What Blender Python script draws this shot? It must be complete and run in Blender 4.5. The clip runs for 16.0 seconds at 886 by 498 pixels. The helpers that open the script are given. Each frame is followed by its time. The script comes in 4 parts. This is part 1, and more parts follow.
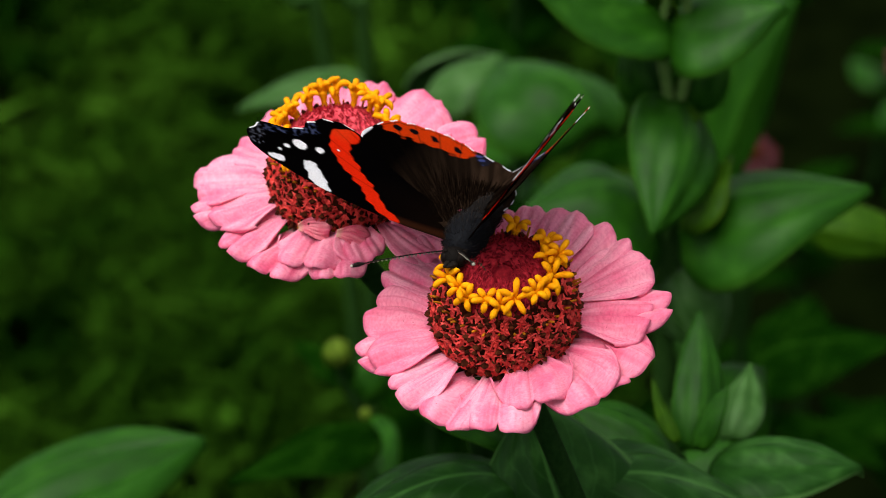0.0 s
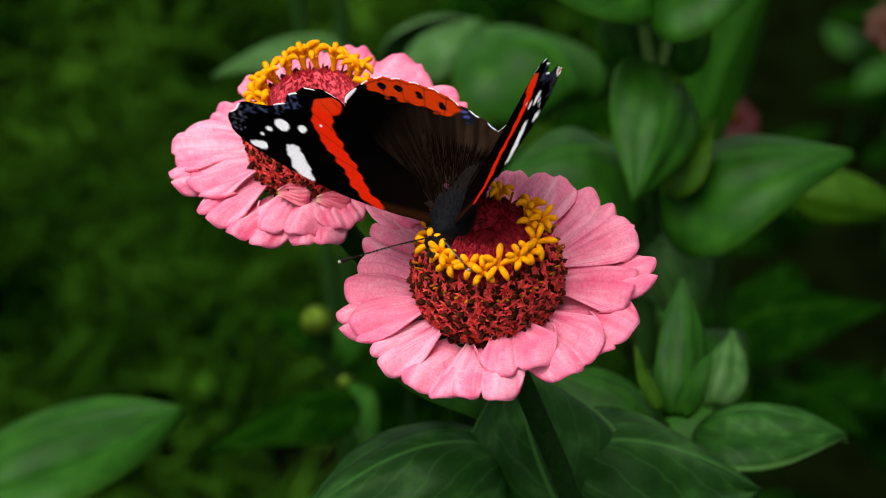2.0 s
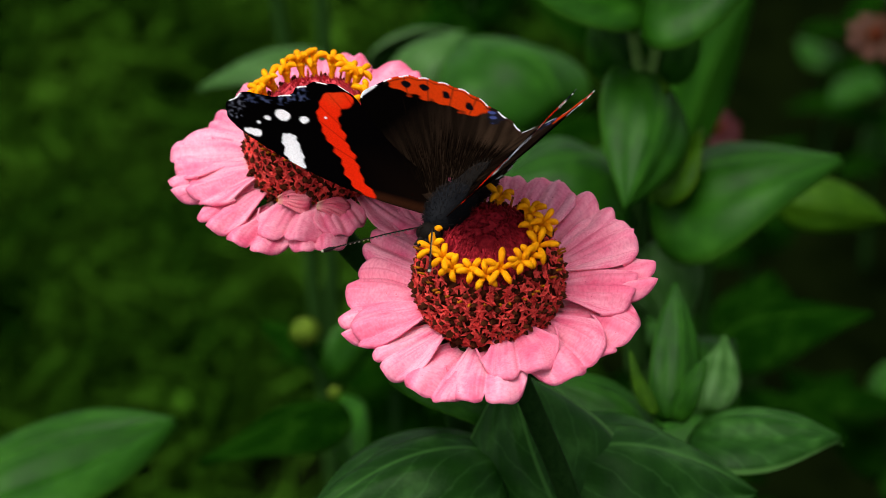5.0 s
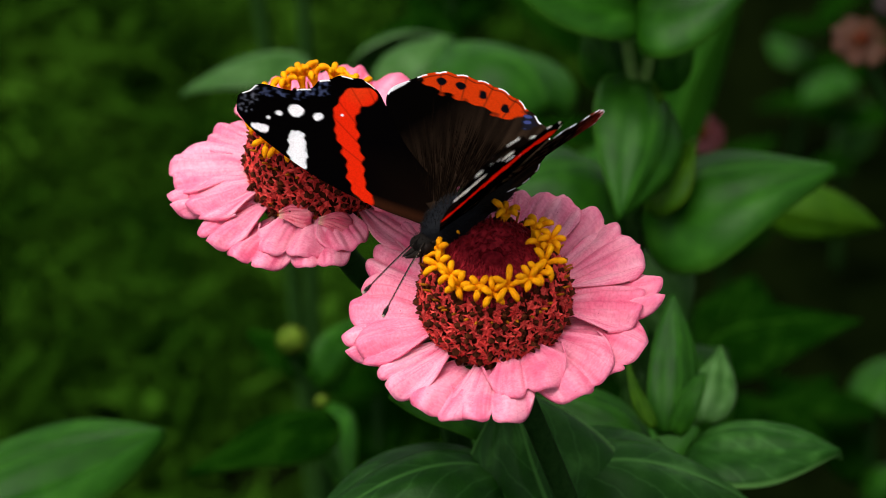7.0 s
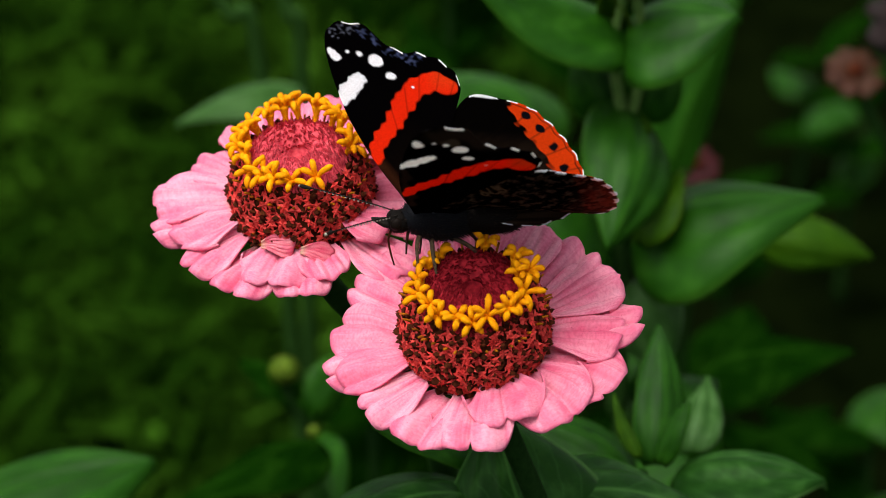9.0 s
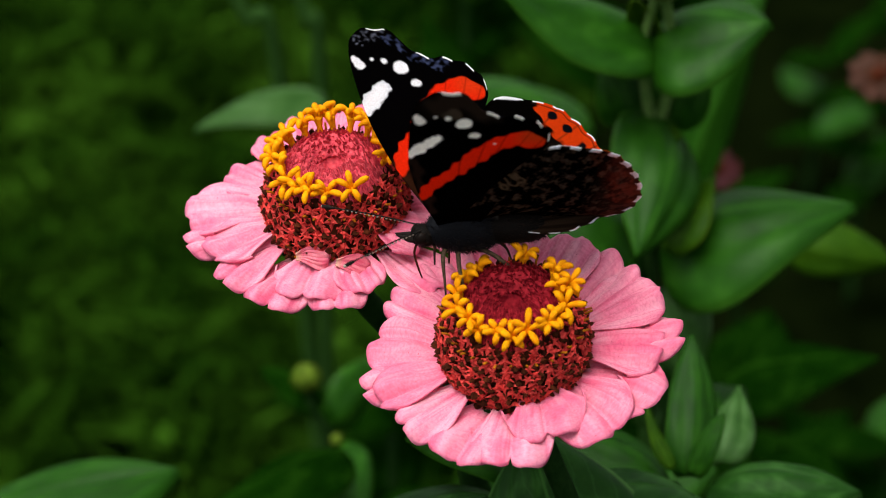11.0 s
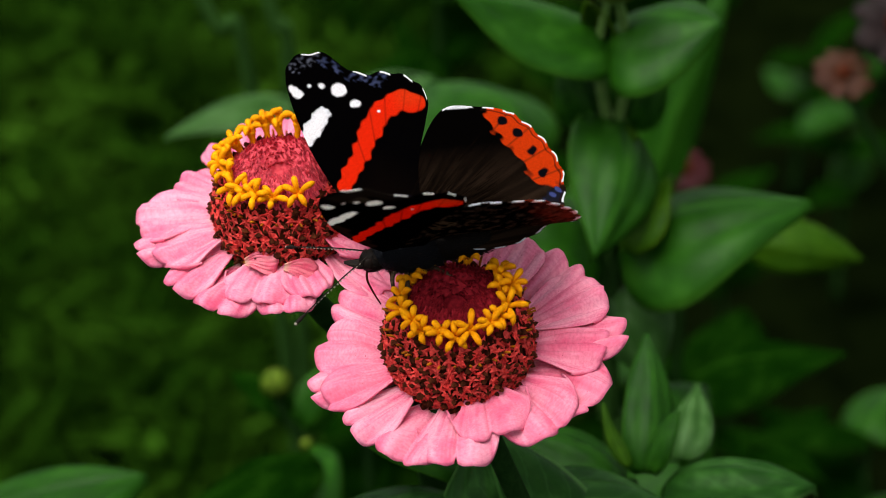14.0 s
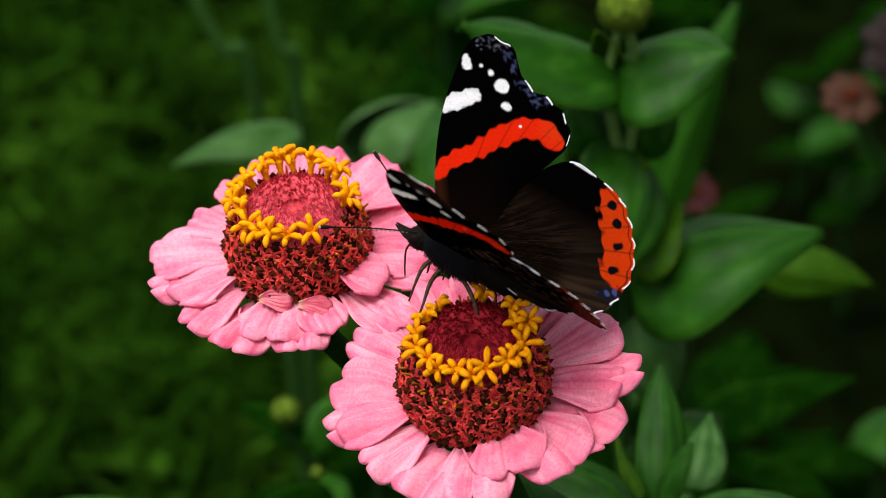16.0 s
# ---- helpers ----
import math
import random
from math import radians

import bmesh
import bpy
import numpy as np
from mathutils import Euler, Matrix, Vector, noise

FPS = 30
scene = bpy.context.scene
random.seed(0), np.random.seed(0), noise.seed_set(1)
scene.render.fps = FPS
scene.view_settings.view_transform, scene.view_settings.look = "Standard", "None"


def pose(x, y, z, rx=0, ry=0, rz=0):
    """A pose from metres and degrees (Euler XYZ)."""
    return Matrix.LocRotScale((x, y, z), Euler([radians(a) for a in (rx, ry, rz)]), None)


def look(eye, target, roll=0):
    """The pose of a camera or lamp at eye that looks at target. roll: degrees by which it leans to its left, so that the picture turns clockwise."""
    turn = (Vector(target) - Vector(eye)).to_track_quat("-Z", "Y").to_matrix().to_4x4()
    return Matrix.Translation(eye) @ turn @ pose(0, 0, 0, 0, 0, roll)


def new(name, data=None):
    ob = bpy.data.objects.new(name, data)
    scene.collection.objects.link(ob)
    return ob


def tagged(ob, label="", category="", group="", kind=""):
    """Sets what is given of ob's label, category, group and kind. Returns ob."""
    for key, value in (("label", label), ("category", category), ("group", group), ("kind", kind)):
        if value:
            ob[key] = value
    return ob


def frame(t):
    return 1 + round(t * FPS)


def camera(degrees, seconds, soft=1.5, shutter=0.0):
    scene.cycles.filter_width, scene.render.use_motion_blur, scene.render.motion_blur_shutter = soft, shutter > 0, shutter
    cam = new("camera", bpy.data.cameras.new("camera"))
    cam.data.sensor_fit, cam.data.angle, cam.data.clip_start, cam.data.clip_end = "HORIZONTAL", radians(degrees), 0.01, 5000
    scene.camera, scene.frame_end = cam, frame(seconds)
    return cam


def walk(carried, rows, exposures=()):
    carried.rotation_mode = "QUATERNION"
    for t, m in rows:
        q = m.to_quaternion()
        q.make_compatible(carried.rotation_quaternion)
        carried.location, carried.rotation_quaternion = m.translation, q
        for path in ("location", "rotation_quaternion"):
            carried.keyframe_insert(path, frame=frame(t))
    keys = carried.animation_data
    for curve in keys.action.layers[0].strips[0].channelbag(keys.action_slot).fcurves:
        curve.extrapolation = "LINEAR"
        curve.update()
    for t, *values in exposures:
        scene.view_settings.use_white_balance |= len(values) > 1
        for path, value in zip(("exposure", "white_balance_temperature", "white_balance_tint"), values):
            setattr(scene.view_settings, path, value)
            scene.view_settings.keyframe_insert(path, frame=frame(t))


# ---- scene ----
# ---------------------------------------------------------------- camera
cam = camera(20, 16.0, soft=0.75)
cam.data.dof.use_dof = True
cam.data.dof.focus_distance = 0.357
cam.data.dof.aperture_fstop = 25.0
walk(cam, [
    (0.0, pose(0.01296, -0.32632, 0.68765, 61.131, 0.529, 4.125)),
    (0.5, pose(0.01391, -0.32501, 0.68556, 61.075, 0.534, 3.987)),
    (1.0, pose(0.01143, -0.32456, 0.68509, 60.783, 0.426, 3.737)),
    (1.5, pose(0.01027, -0.32337, 0.68587, 60.546, 0.393, 3.687)),
    (2.0, pose(0.01147, -0.32239, 0.68508, 60.392, 0.413, 3.501)),
    (2.5, pose(0.01112, -0.32096, 0.68550, 60.162, 0.432, 3.326)),
    (3.0, pose(0.00943, -0.32296, 0.68527, 60.132, 0.341, 3.181)),
    (3.5, pose(0.00910, -0.32521, 0.68647, 60.185, 0.340, 3.066)),
    (4.0, pose(0.00768, -0.32628, 0.68765, 60.467, 0.315, 3.030)),
    (4.2, pose(0.00740, -0.32601, 0.68716, 60.565, 0.380, 2.971)),
    (6.3, pose(0.00032, -0.32314, 0.68131, 60.977, 0.106, 2.033)),
    (6.5, pose(-0.00118, -0.32234, 0.68180, 60.805, 0.041, 1.941)),
    (7.0, pose(-0.00000, -0.32000, 0.68500, 60.654, 0.000, 1.790)),
    (7.5, pose(-0.00388, -0.31922, 0.68570, 60.715, -0.192, 1.646)),
    (8.0, pose(-0.00208, -0.31871, 0.68761, 60.879, -0.247, 1.650)),
    (8.2, pose(0.00198, -0.32095, 0.68729, 60.999, -0.174, 1.769)),
    (10.5, pose(0.00536, -0.32155, 0.68395, 61.592, 0.194, 2.135)),
    (11.0, pose(-0.00112, -0.31672, 0.68531, 61.318, 0.112, 2.017)),
    (11.5, pose(-0.00147, -0.31378, 0.68614, 61.126, 0.083, 1.972)),
    (12.0, pose(-0.00107, -0.31134, 0.68942, 60.963, 0.098, 1.883)),
    (12.5, pose(0.00408, -0.31641, 0.68898, 61.020, 0.292, 1.917)),
    (13.0, pose(0.00510, -0.31816, 0.68808, 61.157, 0.473, 1.825)),
    (13.5, pose(0.00680, -0.31843, 0.68831, 61.264, 0.746, 1.720)),
    (14.0, pose(0.00708, -0.32042, 0.68711, 61.413, 0.957, 1.603)),
    (14.5, pose(0.00684, -0.32212, 0.68723, 61.524, 1.022, 1.605)),
    (15.0, pose(0.00666, -0.32167, 0.68673, 61.612, 1.084, 1.624)),
    (15.5, pose(0.00936, -0.32107, 0.68799, 61.675, 1.282, 1.606)),
    (16.0, pose(0.00505, -0.31846, 0.69020, 61.678, 1.215, 1.473)),
], exposures=[(0.0, 0.82), (16.0, 0.82)])

# ---------------------------------------------------------------- light
world = bpy.data.worlds.new("overcast_sky")
scene.world = world
world.use_nodes = True
wn = world.node_tree.nodes
sky = wn.new("ShaderNodeTexSky")
sky.sky_type = "NISHITA"
sky.sun_disc = False
sky.sun_elevation, sky.sun_rotation = radians(68), radians(220)
sky.dust_density = 3.0
wn["Background"].inputs["Strength"].default_value = 0.092
cloud = wn.new("ShaderNodeHueSaturation")
cloud.inputs["Saturation"].default_value = 0.2
world.node_tree.links.new(sky.outputs[0], cloud.inputs["Color"])
world.node_tree.links.new(cloud.outputs[0], wn["Background"].inputs[0])
sun = new("sun", bpy.data.lights.new("sun", "SUN"))
sun.data.energy, sun.data.angle, sun.data.color = 2.15, radians(48), (1.0, 0.95, 0.88)
sun.matrix_world = look((-0.46, -0.54, 2.3), (0, 0, 0.5))

MM = 0.001


# ---------------------------------------------------------------- materials
def material(name, rough=0.6, spec=0.2):
    m = bpy.data.materials.new(name)
    m.use_nodes = True
    b = m.node_tree.nodes["Principled BSDF"]
    b.inputs["Roughness"].default_value = rough
    b.inputs["Specular IOR Level"].default_value = spec
    return m, m.node_tree.nodes, m.node_tree.links, b


def ramp(nodes, stops):
    r = nodes.new("ShaderNodeValToRGB")
    e = r.color_ramp.elements
    while len(e) < len(stops):
        e.new(0.5)
    for el, (p, c) in zip(e, stops):
        el.position, el.color = p, (*c, 1)
    return r


def noise_tex(nodes, links, vec, scale, detail=4.0, rough=0.55):
    n = nodes.new("ShaderNodeTexNoise")
    n.inputs["Scale"].default_value, n.inputs["Detail"].default_value, n.inputs["Roughness"].default_value = scale, detail, rough
    if vec is not None:
        links.new(vec, n.inputs["Vector"])
    return n


def mixer(nodes, links, a, b, f, mode="MIX"):
    m = nodes.new("ShaderNodeMix")
    m.data_type, m.blend_type = "RGBA", mode
    for s, v in ((m.inputs[0], f), (m.inputs[6], a), (m.inputs[7], b)):
        if isinstance(v, (int, float)):
            s.default_value = v
        elif isinstance(v, tuple):
            s.default_value = (*v, 1)
        else:
            links.new(v, s)
    return m.outputs[2]


def stretched(nodes, links, sx, sy):
    uv = nodes.new("ShaderNodeUVMap")
    mp = nodes.new("ShaderNodeMapping")
    mp.inputs["Scale"].default_value = (sx, sy, 1)
    info = nodes.new("ShaderNodeObjectInfo")
    mul = nodes.new("ShaderNodeMath")
    mul.operation = "MULTIPLY"
    mul.inputs[1].default_value = 37.0
    links.new(info.outputs["Random"], mul.inputs[0])
    comb = nodes.new("ShaderNodeCombineXYZ")
    links.new(mul.outputs[0], comb.inputs[2])
    links.new(comb.outputs[0], mp.inputs["Location"])
    links.new(uv.outputs[0], mp.inputs[0])
    return mp.outputs[0], uv.outputs[0], info.outputs["Random"]


def bump(nodes, links, height, bsdf, strength, dist):
    b = nodes.new("ShaderNodeBump")
    b.inputs["Strength"].default_value, b.inputs["Distance"].default_value = strength, dist
    links.new(height, b.inputs["Height"])
    links.new(b.outputs[0], bsdf.inputs["Normal"])


def petal_material(name, light, mid, deep):
    m, n, l, b = material(name, 0.58, 0.22)
    vec, uv, rnd = stretched(n, l, 1.2, 6.0)
    veins = noise_tex(n, l, vec, 1.0, 3.0)
    col = ramp(n, [(0.20, deep), (0.38, mid), (0.58, light)])
    l.new(veins.outputs[0], col.inputs[0])
    # hair-fine veins along the blade
    vf, _, _ = stretched(n, l, 0.7, 17.0)
    fine = noise_tex(n, l, vf, 1.0, 2.0)
    fr = ramp(n, [(0.33, (1, 1, 1)), (0.42, (0, 0, 0))])
    l.new(fine.outputs[0], fr.inputs[0])
    fm = n.new("ShaderNodeMath")
    fm.operation = "MULTIPLY"
    fm.inputs[1].default_value = 0.30
    l.new(fr.outputs[0], fm.inputs[0])
    c0 = mixer(n, l, col.outputs[0], deep, fm.outputs[0])
    v2, _, _ = stretched(n, l, 2.6, 3.2)
    blot = noise_tex(n, l, v2, 1.0, 5.0)
    br = ramp(n, [(0.50, (0, 0, 0)), (0.72, (0.8, 0.8, 0.8))])
    l.new(blot.outputs[0], br.inputs[0])
    c1 = mixer(n, l, c0, (mid[0] * 0.96, mid[1] * 0.48, mid[2] * 0.7), br.outputs[0])
    v3, _, _ = stretched(n, l, 40.0, 22.0)
    spk = noise_tex(n, l, v3, 1.0, 1.0)
    sr = ramp(n, [(0.76, (0, 0, 0)), (0.81, (0.8, 0.8, 0.8))])
    l.new(spk.outputs[0], sr.inputs[0])
    c2 = mixer(n, l, c1, (deep[0] * 0.75, deep[1] * 0.6, deep[2] * 0.6), sr.outputs[0])
    c3 = mixer(n, l, c2, (0.98, 0.72, 0.80), rnd, "MULTIPLY")
    # pale greenish claw at the foot of the petal, deeper pink rim
    sp = n.new("ShaderNodeSeparateXYZ")
    l.new(uv, sp.inputs[0])
    claw = ramp(n, [(0.02, (1, 1, 1)), (0.22, (0, 0, 0))])
    l.new(sp.outputs[0], claw.inputs[0])
    c3 = mixer(n, l, c3, (light[0] * 0.8, light[1] * 1.5, light[2] * 0.9), claw.outputs[0])
    rim = ramp(n, [(0.90, (0, 0, 0)), (1.0, (0.55, 0.55, 0.55))])
    l.new(sp.outputs[0], rim.inputs[0])
    c3 = mixer(n, l, c3, (mid[0] * 0.95, mid[1] * 0.7, mid[2] * 0.85), rim.outputs[0])
    # powdery fine grain over the whole blade
    vg, _, _ = stretched(n, l, 34.0, 26.0)
    grain = noise_tex(n, l, vg, 1.0, 3.0)
    gr = ramp(n, [(0.30, (0.90, 0.80, 0.84)), (0.62, (1.05, 1.12, 1.09))])
    l.new(grain.outputs[0], gr.inputs[0])
    c3 = mixer(n, l, c3, gr.outputs[0], 1.0, "MULTIPLY")
    l.new(c3, b.inputs["Base Color"])
    b.inputs["Subsurface Weight"].default_value = 0.1
    b.inputs["Subsurface Radius"].default_value = (1.0, 0.4, 0.45)
    b.inputs["Subsurface Scale"].default_value = 0.0010
    add = n.new("ShaderNodeMath")
    add.operation = "ADD"
    l.new(veins.outputs[0], add.inputs[0])
    l.new(fine.outputs[0], add.inputs[1])
    add2 = n.new("ShaderNodeMath")
    add2.operation = "MULTIPLY_ADD"
    add2.inputs[1].default_value = 0.35
    l.new(grain.outputs[0], add2.inputs[0])
    l.new(add.outputs[0], add2.inputs[2])
    bump(n, l, add2.outputs[0], b, 0.4, 0.0003)
    # thin petals let some light through
    glow, mx = n.new("ShaderNodeBsdfTranslucent"), n.new("ShaderNodeMixShader")
    l.new(c3, glow.inputs[0])
    mx.inputs[0].default_value = 0.10
    l.new(b.outputs[0], mx.inputs[1])
    l.new(glow.outputs[0], mx.inputs[2])
    l.new(mx.outputs[0], n["Material Output"].inputs[0])
    return m


def leaf_material(name, dark, mid, light, rough=0.42, spec=0.08, margin=0.35, nerves=0.10):
    m, n, l, b = material(name, rough, spec)
    vec, uv, rnd = stretched(n, l, 5.0, 5.0)
    big = noise_tex(n, l, vec, 1.0, 5.0)
    col = ramp(n, [(0.2, dark), (0.52, mid), (0.9, light)])
    l.new(big.outputs[0], col.inputs[0])
    sep = n.new("ShaderNodeSeparateXYZ")
    l.new(uv, sep.inputs[0])
    # parallel veins that run along the blade, and a paler midrib
    wv, _, _ = stretched(n, l, 0.5, 6.0)
    vein = noise_tex(n, l, wv, 1.0, 2.0)
    vr = ramp(n, [(0.38, (0.86, 0.88, 0.84)), (0.66, (1.10, 1.08, 1.08))])
    l.new(vein.outputs[0], vr.inputs[0])
    c1 = mixer(n, l, col.outputs[0], vr.outputs[0], 0.8, "MULTIPLY")
    sub = n.new("ShaderNodeMath")
    sub.operation = "SUBTRACT"
    sub.inputs[1].default_value = 0.5
    l.new(sep.outputs[1], sub.inputs[0])
    ab = n.new("ShaderNodeMath")
    ab.operation = "ABSOLUTE"
    l.new(sub.outputs[0], ab.inputs[0])
    rib = ramp(n, [(0.005, (0.6, 0.6, 0.6)), (0.018, (0, 0, 0))])
    l.new(ab.outputs[0], rib.inputs[0])
    c2 = mixer(n, l, c1, (light[0] * 1.2, light[1] * 1.15, light[2] * 1.2), rib.outputs[0])
    # light catching the leaf edge, painted as a paler line along the margin
    lit_rim = ramp(n, [(0.472, (0, 0, 0)), (0.49, (margin, margin, margin))])
    l.new(ab.outputs[0], lit_rim.inputs[0])
    c2 = mixer(n, l, c2, (light[0] * 1.9, light[1] * 1.5, light[2] * 2.0), lit_rim.outputs[0])
    # side nerves that leave the midrib and curve towards the tip
    slant = n.new("ShaderNodeMath")
    slant.operation = "MULTIPLY_ADD"
    slant.inputs[1].default_value = -1.5
    l.new(ab.outputs[0], slant.inputs[0])
    l.new(sep.outputs[0], slant.inputs[2])
    count = n.new("ShaderNodeMath")
    count.operation = "MULTIPLY_ADD"
    count.inputs[1].default_value = 5.0
    l.new(slant.outputs[0], count.inputs[0])
    l.new(big.outputs[0], count.inputs[2])
    fract = n.new("ShaderNodeMath")
    fract.operation = "PINGPONG"
    fract.inputs[1].default_value = 0.5
    l.new(count.outputs[0], fract.inputs[0])
    nr = ramp(n, [(0.0, (nerves, nerves, nerves)), (0.08, (0, 0, 0))])
    l.new(fract.outputs[0], nr.inputs[0])
    c2 = mixer(n, l, c2, (light[0] * 1.3, light[1] * 1.2, light[2] * 1.6), nr.outputs[0])
    l.new(mixer(n, l, c2, (0.82, 0.86, 0.8), rnd, "MULTIPLY"), b.inputs["Base Color"])
    gv, _, _ = stretched(n, l, 60.0, 60.0)
    grain = noise_tex(n, l, gv, 1.0, 2.0)
    add = n.new("ShaderNodeMath")
    add.operation = "ADD"
    l.new(vein.outputs[0], add.inputs[0])
    l.new(grain.outputs[0], add.inputs[1])
    bump(n, l, add.outputs[0], b, 0.22, 0.0004)
    return m


def grained(name, stops, scale, rough=0.7, spec=0.03, strength=0.3, dist=0.0003, islands=False):
    m, n, l, b = material(name, rough, spec)
    tc = n.new("ShaderNodeTexCoord")
    nz = noise_tex(n, l, tc.outputs["Object"], scale, 5.0)
    col = ramp(n, stops)
    l.new(nz.outputs[0], col.inputs[0])
    out = col.outputs[0]
    if islands:
        g = n.new("ShaderNodeNewGeometry")
        r2 = ramp(n, [(0.0, (0.7, 0.7, 0.7)), (1.0, (1.28, 1.25, 1.22))] if islands is True else islands)
        l.new(g.outputs["Random Per Island"], r2.inputs[0])
        out = mixer(n, l, out, r2.outputs[0], 1.0, "MULTIPLY")
    l.new(out, b.inputs["Base Color"])
    bump(n, l, nz.outputs[0], b, strength, dist)
    return m


def coloured(name, rough, spec, scale, sheen=0.0, thin=0.0):
    """Colour from the mesh's own pattern, with fine scales in relief."""
    m, n, l, b = material(name, rough, spec)
    at = n.new("ShaderNodeAttribute")
    at.attribute_name = "pattern"
    tc = n.new("ShaderNodeTexCoord")
    nz = noise_tex(n, l, tc.outputs["Object"], scale, 3.0)
    r = ramp(n, [(0.3, (0.85, 0.85, 0.85)), (0.7, (1.08, 1.08, 1.08))])
    l.new(nz.outputs[0], r.inputs[0])
    tint = mixer(n, l, at.outputs["Color"], r.outputs[0], 1.0, "MULTIPLY")
    l.new(tint, b.inputs["Base Color"])
    if thin:
        tr, mx = n.new("ShaderNodeBsdfTranslucent"), n.new("ShaderNodeMixShader")
        l.new(tint, tr.inputs[0])
        mx.inputs[0].default_value = thin
        l.new(b.outputs[0], mx.inputs[1])
        l.new(tr.outputs[0], mx.inputs[2])
        l.new(mx.outputs[0], n["Material Output"].inputs[0])
    b.inputs["Sheen Weight"].default_value = sheen
    bump(n, l, nz.outputs[0], b, 0.25, 0.0001)
    return m


PINK = petal_material("pink_petal", (0.885, 0.345, 0.455), (0.81, 0.205, 0.325), (0.58, 0.055, 0.145))
RED = petal_material("crimson_petal", (0.045, 0.0015, 0.004), (0.028, 0.001, 0.0025), (0.014, 0.0008, 0.0015))
ORANGE = petal_material("faded_orange_petal", (0.060, 0.024, 0.009), (0.038, 0.014, 0.005), (0.018, 0.007, 0.002))
WILT = petal_material("wilting_petal", (0.78, 0.25, 0.30), (0.66, 0.13, 0.20), (0.40, 0.05, 0.06))
DARKRED = petal_material("dark_crimson_petal", (0.008, 0.0012, 0.0010), (0.005, 0.0008, 0.0006), (0.003, 0.0005, 0.0004))
LEAF = leaf_material("zinnia_leaf", (0.0040, 0.028, 0.0010), (0.011, 0.058, 0.0024), (0.032, 0.120, 0.009))
PALE = leaf_material("pale_leaf", (0.011, 0.045, 0.005), (0.030, 0.088, 0.016), (0.085, 0.170, 0.060))
# darker copy of the zinnia leaf, with the bed's deep shade in its colour
BED = leaf_material("shaded_bed_leaf", (0.0010, 0.0075, 0.0003), (0.0027, 0.0175, 0.0007), (0.013, 0.050, 0.0034), spec=0.0)
LIME = leaf_material("young_leaf", (0.010, 0.038, 0.0010), (0.021, 0.064, 0.0018), (0.048, 0.115, 0.005), spec=0.04)
NEAR = leaf_material("stem_leaf", (0.0030, 0.021, 0.0015), (0.0098, 0.047, 0.0044), (0.044, 0.135, 0.024), 0.40, 0.06, 0.95, 0.22)
STEM = grained("stem", [(0.3, (0.005, 0.021, 0.003)), (0.7, (0.014, 0.042, 0.008))], 900, 0.55)
GREENSTEM = grained("green_stem", [(0.3, (0.012, 0.042, 0.006)), (0.7, (0.024, 0.065, 0.012))], 500, 0.55)
LEG = grained("brown_leg", [(0.3, (0.016, 0.011, 0.008)), (0.7, (0.11, 0.075, 0.045))], 2500, 0.6)
PALESTEM = grained("pale_stem", [(0.3, (0.07, 0.15, 0.03)), (0.7, (0.13, 0.22, 0.06))], 500, 0.5)
BRACT = grained("coral_bract", [(0.3, (0.36, 0.014, 0.014)), (0.7, (0.70, 0.074, 0.062))], 900, 0.6, 0.1, islands=True)
BROWN = grained("withered_brown", [(0.3, (0.016, 0.004, 0.0025)), (0.7, (0.09, 0.022, 0.008))], 900, 0.7, islands=True)
CRIMSON = grained("crimson_disc", [(0.3, (0.11, 0.003, 0.008)), (0.7, (0.36, 0.020, 0.032))], 1200, 0.65, islands=True)
ROSE = grained("rose_disc", [(0.3, (0.34, 0.016, 0.036)), (0.7, (0.66, 0.095, 0.12))], 1200, 0.65, islands=True)
YELLOW = grained("yellow_floret", [(0.3, (0.62, 0.20, 0.0015)), (0.7, (0.88, 0.38, 0.004))], 900, 0.55)
OLDGOLD = grained("old_floret_gold", [(0.3, (0.12, 0.03, 0.004)), (0.7, (0.5, 0.17, 0.008))], 900, 0.6, islands=True)
BUDGREEN = grained("bud_scale", [(0.3, (0.05, 0.11, 0.008)), (0.7, (0.13, 0.19, 0.02))], 500, 0.5, islands=True)
GRASS = grained("grass_blade", [(0.36, (0.0018, 0.010, 0.0004)), (0.66, (0.019, 0.056, 0.0035))], 12, 0.5, 0.0, islands=[(0.0, (0.3, 0.3, 0.3)), (0.8, (1.1, 1.1, 1.1)), (1.0, (2.8, 2.5, 3.0))])
# soil colour holds the shade between the plants, well below bare soil
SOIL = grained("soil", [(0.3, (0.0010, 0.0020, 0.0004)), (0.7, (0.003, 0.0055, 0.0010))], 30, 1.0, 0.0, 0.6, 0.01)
WING = coloured("wing_scales", 0.9, 0.0, 4000, thin=0.52)
FUR = coloured("fur", 0.7, 0.06, 2500, 0.0)
BLACK = grained("black_chitin", [(0.3, (0.006, 0.005, 0.005)), (0.7, (0.018, 0.014, 0.011))], 3000, 0.45)
EYE = grained("compound_eye", [(0.3, (0.004, 0.003, 0.003)), (0.7, (0.012, 0.008, 0.006))], 5000, 0.3)
IVORY = grained("ivory", [(0.3, (0.22, 0.20, 0.16)), (0.7, (0.42, 0.39, 0.32))], 3000, 0.5)
HAZE, _, _, hb = material("clear_wing", 0.3, 0.5)
hb.inputs["Base Color"].default_value = (0.12, 0.11, 0.08, 1)
hb.inputs["Alpha"].default_value = 0.035


# ---------------------------------------------------------------- building helpers (millimetres in, metres out)
def thing(name, x, y, z):
    ob = new(name)
    ob.location = (x * MM, y * MM, z * MM)
    ob.empty_display_size = 0.005
    return ob


